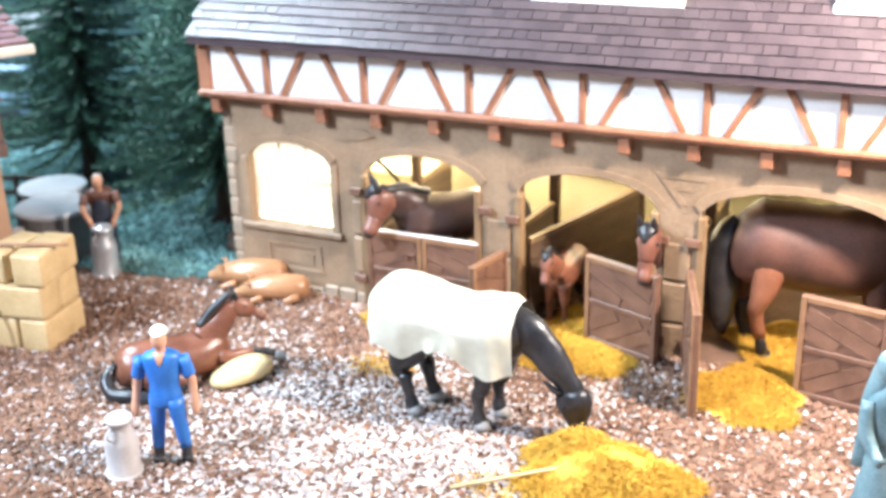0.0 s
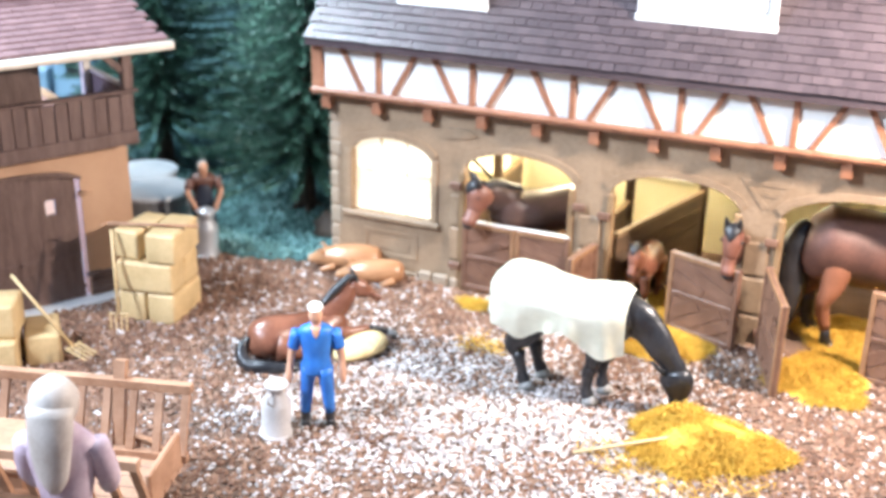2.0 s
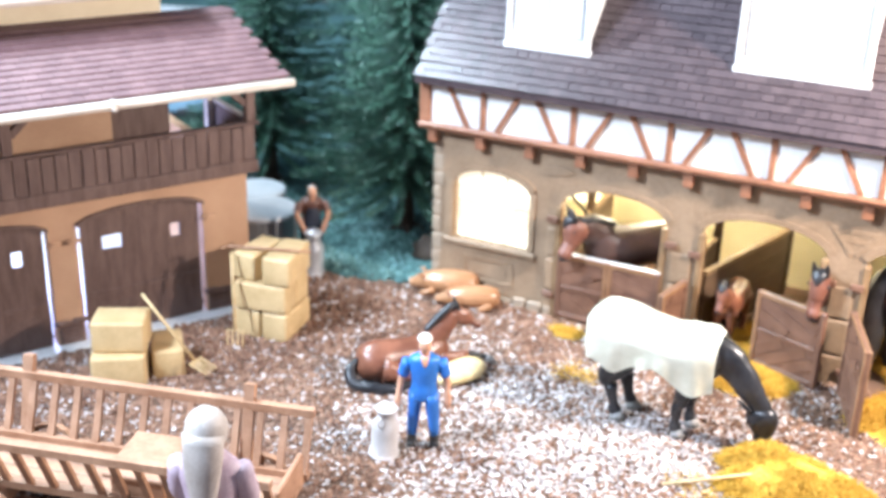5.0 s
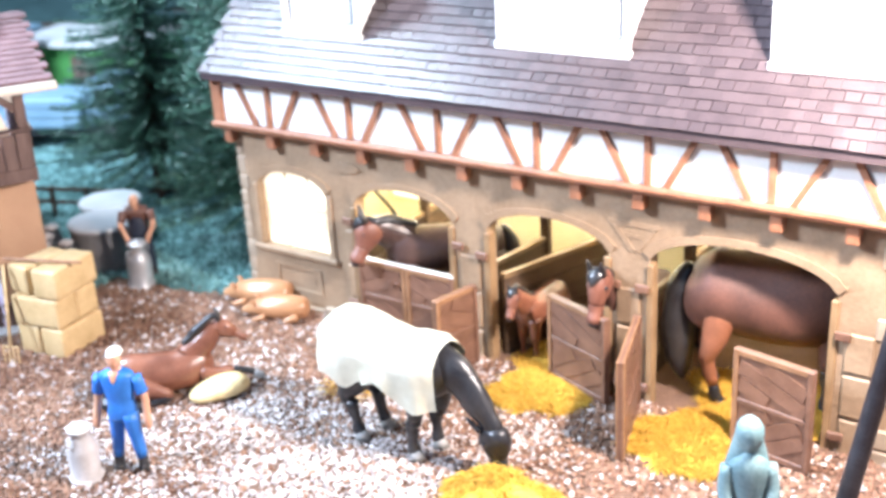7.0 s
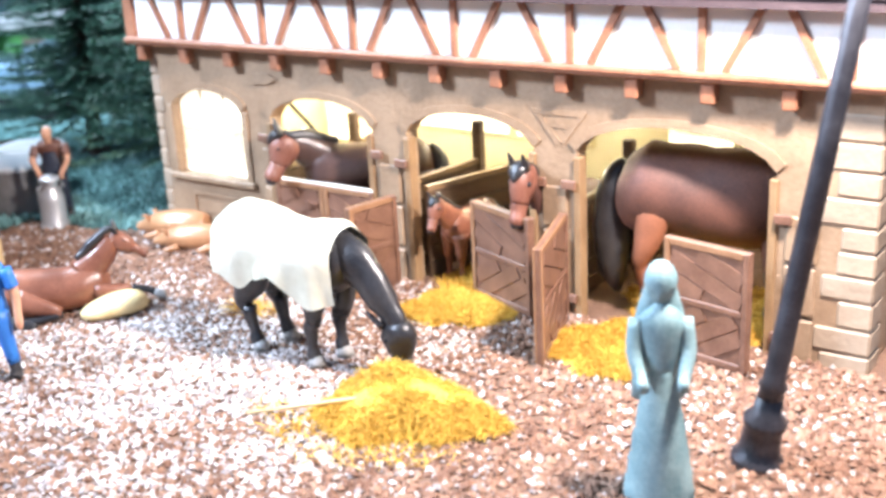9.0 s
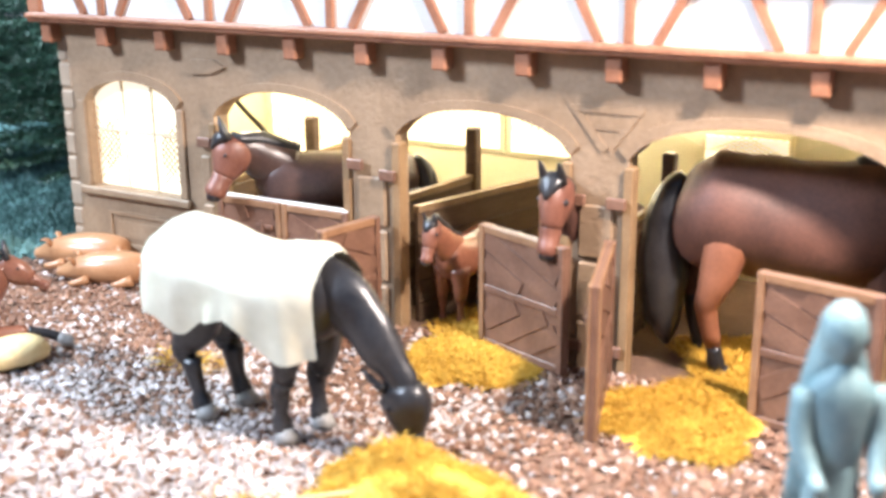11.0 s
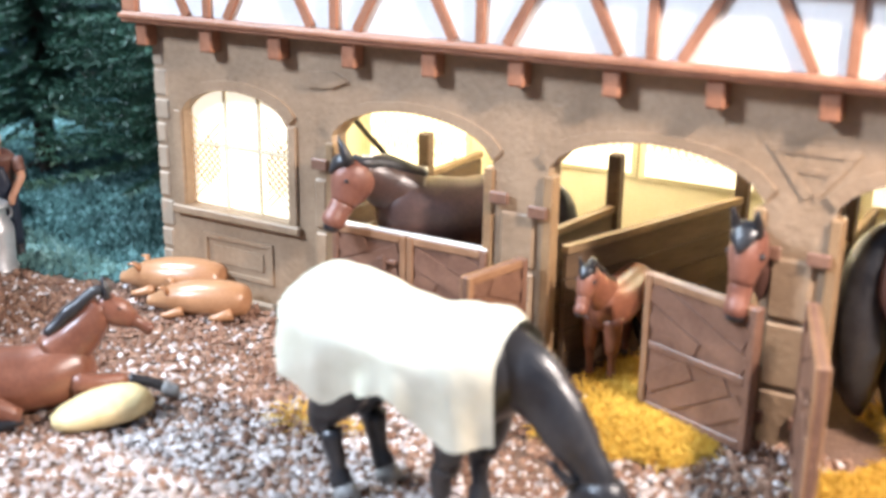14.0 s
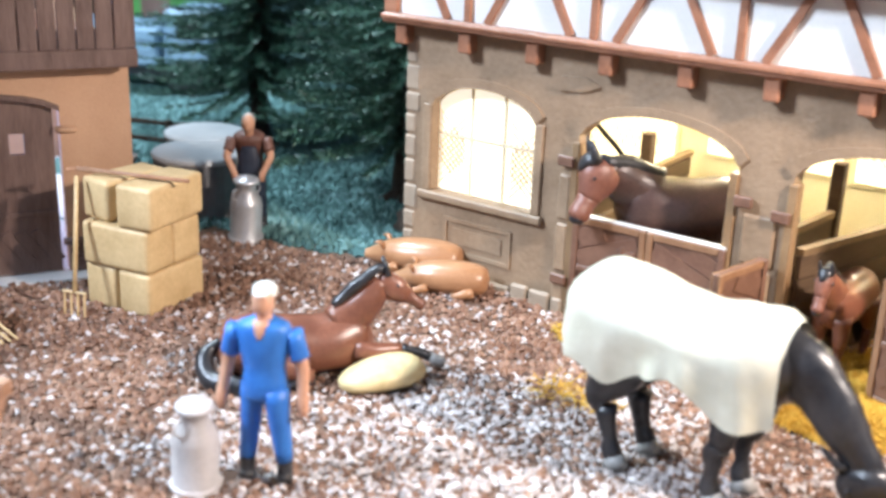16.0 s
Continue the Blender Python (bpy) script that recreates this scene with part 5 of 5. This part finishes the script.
part("ceiling", B(-0.3, 12, -1.85, 0.5, 5.88, 5.92), M_BARNWOOD, barn)
part("upper_wall", B(2.5, 12, -0.9, -0.7, 3.83, 5.92), M_ORANGE, barn, "orange boarded upper wall behind the balcony")
part("upper_end_wall", B(2.5, 2.6, -6.79, -0.905, 3.83, 5.92), M_BARNWOOD, barn)
part("store_wall", B(1.2, 2.49, -1.2, -1.0, 3.83, 5.92), M_BARNWOOD, barn)
for x in (0.06, 4.8, 9.4):
    part("balcony_post", B(x - 0.1, x + 0.1, 0.28, 0.48, 4.772, 5.87, 0.02), M_BARNWOOD, barn)
    for s2 in (-1, 1):
        if x + s2 * 0.6 > 0:
            part("knee_brace", beam(bmesh.new(), (x + s2 * 0.08, 0.38, 5.17), (x + s2 * 0.7, 0.38, 5.84), 0.14, 0.14, up=(0, 1, 0)), M_BARNWOOD, barn)
part("post", B(0.0, 0.16, -1.7, -1.5, 3.82, 5.87, 0.02), M_GUTTER, barn)
bm = bmesh.new()
prism(bm, [(0.95, 5.84), (-1.9, 6.87), (-1.9, 6.72), (0.95, 5.72)], "x", -0.5, 12.2)
lroof = part("lower_roof", bm, M_REDTILE, barn, "plum-red tiled lean-to roof")
slope = math.atan2(1.03, 2.85)
vs, fs = [], []
for r in range(13):
    for c in range(48):
        x = -0.45 + 0.27 * c + (0.13 if r % 2 else 0)
        y, z = 0.95 - 0.22 * r * math.cos(slope), 5.84 + 0.22 * r * math.sin(slope)
        n = len(vs)
        for dx in (-0.13, 0.13):
            for d, t in ((0, 0.06), (0.28, 0.02), (0, 0.01)):
                vs.append(((x + dx) * S, (y - d * math.cos(slope)) * S, (z + d * math.sin(slope) + t) * S))
        fs += [(n, n + 3, n + 4, n + 1), (n, n + 2, n + 5, n + 3), (n, n + 1, n + 2), (n + 3, n + 5, n + 4)]
me = bpy.data.meshes.new("barn_roof_tiles")
me.from_pydata(vs, [], fs)
me.materials.append(M_REDTILE)
ob = new("barn_roof_tiles", me)
ob.parent = lroof
tagged(ob, "small plum-red roof tiles", kind="stuff")
part("gutter", tube(bmesh.new(), [(-0.62, 1.02, 5.74, 0.1, 0.1), (6, 1.02, 5.74, 0.1, 0.1), (12.2, 1.02, 5.74, 0.1, 0.1)], 12, 2), M_GUTTER, barn, "cream plastic gutter", smooth=True)
for x in (3.0, 6.4):
    part("gutter_bracket", B(x - 0.05, x + 0.05, 0.9, 1.14, 5.63, 5.85, 0.02), M_GUTTER, barn)
part("attic_wall", B(0.9, 12, -3.4, -1.905, 6.22, 7.72), M_CREAM, barn, "cream rendered attic wall")
bm = bmesh.new()
prism(bm, [(-1.2, 7.62), (-4.2, 9.12), (-4.2, 8.92), (-1.2, 7.48)], "x", 0.3, 12.2)
part("upper_roof", bm, M_REDTILE, barn)
part("upper_gutter", tube(bmesh.new(), [(0.2, -1.14, 7.52, 0.11, 0.11), (12.2, -1.14, 7.52, 0.11, 0.11)], 12, 2), M_GUTTER, barn, smooth=True)


# ---------------------------------------------------------------- ladder wagon, figures and lamp post
wagon = thing("ladder_wagon", "brown wooden hay wagon with slanting ladder sides", "wagon", (0.05, -9.85, 0), 15)
for n in range(5):
    y = -0.5 + 0.25 * n
    part("bed_plank", B(-2.9, 2.5, y - 0.115, y + 0.115, 0.72, 0.8, 0.015), M_WAGON, wagon)
for s2 in (-1, 1):
    lo, hi = (0.62 * s2, 0.84), (0.98 * s2, 1.74)
    side = part("ladder_side", beam(bmesh.new(), (-3.0, hi[0], hi[1]), (2.55, hi[0], hi[1]), 0.13, 0.13), M_WAGON, wagon, "slatted ladder side")
    part("lower_rail", beam(bmesh.new(), (-3.0, lo[0], lo[1]), (2.55, lo[0], lo[1]), 0.12, 0.12), M_WAGON, side)
    for k in range(15):
        x = -2.85 + 0.38 * k
        part("rung", beam(bmesh.new(), (x, lo[0], lo[1] + 0.03), (x, hi[0], hi[1] - 0.03), 0.11, 0.07), M_WAGON, side)
    for x in (-2.2, 1.5):
        part("stake", beam(bmesh.new(), (x, lo[0] * 1.08, 0.5), (x, hi[0] * 1.1, 2.05), 0.17, 0.13), M_WAGON, side)
    for x in (-1.9, 1.7):
        w = part("wheel", lathe(bmesh.new(), [(0.1, -0.08), (0.12, 0.09)], 14), M_WAGON, wagon, smooth=True)
        w.matrix_basis = pose(x * S, 0.95 * s2 * S, 0.45 * S, 90, 0, 0)
        bm = bmesh.new()
        for k in range(20):
            a, b = 2 * math.pi * k / 20, 2 * math.pi * (k + 1) / 20
            beam(bm, (0.42 * math.cos(a), 0.42 * math.sin(a), 0), (0.42 * math.cos(b), 0.42 * math.sin(b), 0), 0.07, 0.1)
        part("rim", bm, M_WAGON, w)
        for k in range(8):
            a = 2 * math.pi * k / 8
            part("spoke", beam(bmesh.new(), (0.08 * math.cos(a), 0.08 * math.sin(a), 0), (0.4 * math.cos(a), 0.4 * math.sin(a), 0), 0.05, 0.05), M_WAGON, w)
for x in (-1.9, 1.7):
    part("axle", beam(bmesh.new(), (x, -0.9, 0.45), (x, 0.9, 0.45), 0.14, 0.14), M_WAGON, wagon)
    part("bolster", B(x - 0.12, x + 0.12, -0.6, 0.6, 0.52, 0.718, 0.02), M_WAGON, wagon)
part("seat_box", B(-0.1, 0.75, -0.55, 0.55, 0.802, 1.15, 0.03), M_WAGON, wagon)
part("seat_board", B(-0.2, 0.85, -0.6, 0.6, 1.152, 1.24, 0.02), M_WAGON, wagon)
part("end_board", B(2.42, 2.5, -0.55, 0.55, 0.802, 1.3, 0.02), M_WAGON, wagon)


def lady(name, label, loc, rz, h, mats, hood=False):
    """mats: skirt, bodice, skin or hood, hair. One plain mesh."""
    bm = bmesh.new()
    K, U, F, R = range(4)
    tube(bm, [(0, 0, 0.0, 0.17, 0.17), (0, 0, 0.05, 0.165, 0.165), (0, 0, 0.25, 0.13, 0.13), (0, 0, 0.48, 0.085, 0.08), (0, 0, 0.56, 0.075, 0.065)], 18, 4, K, bumps=0.06)
    tube(bm, [(0, 0, 0.54, 0.075, 0.065), (0, 0, 0.66, 0.1, 0.075), (0, 0, 0.76, 0.115, 0.07), (0, 0, 0.815, 0.06, 0.05), (0, 0, 0.84, 0.035, 0.035)], 14, 4, U)
    ball(bm, 0, 0, 0.905, 0.06, 0.055, 0.075, F)
    ball(bm, -0.02, 0, 0.92, 0.08, 0.078, 0.085, R)
    if hood:
        tube(bm, [(-0.03, 0, 0.95, 0.06, 0.06), (-0.05, 0, 0.86, 0.085, 0.075), (-0.06, 0, 0.74, 0.12, 0.07), (-0.07, 0, 0.6, 0.12, 0.06), (-0.09, 0, 0.4, 0.13, 0.05)], 12, 3, R)
    else:
        tube(bm, [(-0.05, 0, 0.92, 0.075, 0.06), (-0.08, 0, 0.82, 0.07, 0.045), (-0.09, 0, 0.7, 0.05, 0.03), (-0.085, 0, 0.64, 0.02, 0.02)], 12, 3, R)
    for s2 in (-1, 1):
        tube(bm, [(0, 0.11 * s2, 0.77, 0.04, 0.04), (0.03, 0.125 * s2, 0.64, 0.04, 0.04), (0.1, 0.1 * s2, 0.55, 0.03, 0.03), (0.16, 0.09 * s2, 0.53, 0.028, 0.028)], 10, 3, U, (1, 0, 0))
    slim = 0.84 if hood else 1.0
    bmesh.ops.scale(bm, vec=(h * slim, h * slim, h), verts=bm.verts)
    ob = part(name, bm, mats, smooth=True)
    ob.matrix_basis = spot(*loc, rz)
    return tagged(ob, label, "figurine")


lady("lady_figurine", "verdigris-blue figurine of a hooded lady in a long dress", (12.25, -4.05, 0), -60, 2.7, (M_TEALFIG, M_TEALFIG, M_TEALFIG, M_TEALFIG), hood=True)
lady("girl_figurine", "large blond girl figurine in a pale dress beside the wagon", (2.72, -11.34, 0), 110, 3.58, (M_TEALFIG, M_MAUVE, M_SKIN, M_HAIR))

post = thing("street_lamp", "black cast-iron street lamp post by the stable gable", "street lamp", (12.95, -2.95, 0))
post.matrix_basis = pose(12.95 * S, -2.95 * S, 0, 0, 9, 0)
part("base", lathe(bmesh.new(), [(0.3, 0), (0.3, 0.12), (0.24, 0.16), (0.22, 0.5), (0.25, 0.55), (0.25, 0.62), (0.17, 0.7), (0.15, 0.9)], 16), M_POLE, post, smooth=True)
part("pole", lathe(bmesh.new(), [(0.15, 0.9), (0.14, 1.0), (0.17, 1.05), (0.13, 1.12), (0.12, 3.0), (0.1, 8.3)], 14), M_POLE, post, smooth=True)
part("collar", lathe(bmesh.new(), [(0.11, 8.3), (0.18, 8.36), (0.18, 8.42), (0.1, 8.5)], 14), M_POLE, post, smooth=True)
lantern = part("lantern", lathe(bmesh.new(), [(0.1, 8.5), (0.26, 8.58), (0.26, 8.63)], 6), M_POLE, post)
for k in range(6):
    a = 2 * math.pi * k / 6
    part("lantern_bar", beam(bmesh.new(), (0.24 * math.cos(a), 0.24 * math.sin(a), 8.63), (0.34 * math.cos(a), 0.34 * math.sin(a), 9.3), 0.03, 0.03), M_POLE, lantern)
part("lantern_cap", lathe(bmesh.new(), [(0.38, 9.3), (0.36, 9.36), (0.12, 9.6), (0.03, 9.75)], 6), M_POLE, lantern)

# pale neighbouring plate past the gable
board = part("kerb", B(13.9, 14.1, -0.9, 4.5, -0.3, 0.25, 0.03), M_WHITE)
tagged(board, "pale plaster edge strip beside the stable gable", "kerb", kind="structure")


# ---------------------------------------------------------------- background
def truck(loc, rz):
    ob = thing("toy_truck", "grey-blue toy truck parked behind the barn", "truck", loc, rz)
    part("cargo_bed", B(-2.2, 1.0, -0.9, 0.9, 0.75, 1.7, 0.05), M_GREYBLUE, ob)
    for k in range(3):
        part("side_slat", B(-2.15, 0.95, -0.94, -0.902, 0.82 + 0.3 * k, 1.06 + 0.3 * k, 0.01), M_GREYBLUE, ob)
    cab = part("cab", B(1.1, 2.4, -0.85, 0.85, 0.75, 2.2, 0.12), M_GREYBLUE, ob)
    part("cab_window", B(1.5, 2.2, -0.87, -0.852, 1.5, 2.0), M_BLACK, cab)
    part("chassis", B(-2.2, 2.4, -0.7, 0.7, 0.5, 0.748), M_BLACK, ob)
    for x in (-1.5, 1.7):
        for y in (-0.8, 0.8):
            w = part("wheel", lathe(bmesh.new(), [(0.45, -0.12), (0.48, -0.08), (0.48, 0.08), (0.45, 0.12)], 20), M_BLACK, ob)
            w.matrix_basis = pose(x * S, y * S, 0.48 * S, 90, 0, 0)


truck((-13.6, 6.2, 0.0), 25)


def box_house(name, label, x, y, rz, w, d, h, m, mr):
    ob = thing(name, label, "model building", (x, y, 0), rz)
    part("wall", B(-w / 2, w / 2, -d / 2, d / 2, 0, h, 0.03), m, ob)
    bm = bmesh.new()
    prism(bm, [(-d / 2 - 0.3, h + 0.01), (d / 2 + 0.3, h + 0.01), (d / 2 + 0.3, h + 0.2), (-d / 2 - 0.3, h + 0.2)], "x", -w / 2 - 0.3, w / 2 + 0.3)
    part("roof", bm, mr, ob)
    part("door", B(-0.5, 0.5, -d / 2 - 0.05, -d / 2 - 0.003, 0, min(2.0, h * 0.8), 0.02), M_BARNWOOD, ob)


box_house("green_hut", "low green model building with a white roof edge", -18.5, 12, 20, 5, 3, 1.9, M_GREEN, M_WHITE)
box_house("brown_hut", "brown model hut behind the firs", -20, 7.5, 20, 3, 3, 2.6, M_BARNWOOD, M_GREYBLUE)
fence = thing("rail_fence", "low black rail fence behind the tanks", "fence", (-8.2, 1.4, 0), 20)
for k in range(5):
    part("fence_post", B(-2.05 + k, -1.95 + k, -0.05, 0.05, 0, 0.9, 0.01), M_BARK, fence)
for z in (0.4, 0.75):
    part("fence_rail", B(-2.2, 2.3, 0.052, 0.1, z, z + 0.1, 0.01), M_BARK, fence)
part_wall = part("backdrop", B(-60, 60, 34, 34.5, -0.5, 26), M_GREYBLUE)
tagged(part_wall, "pale grey-blue hall wall far behind the model", "wall", kind="structure")

# the nearest roof tiles, one by one
for t in near:
    ob = new("roof_tile", tile_mesh)
    ob.parent = roof
    ob.matrix_basis = tile_pose(*t)
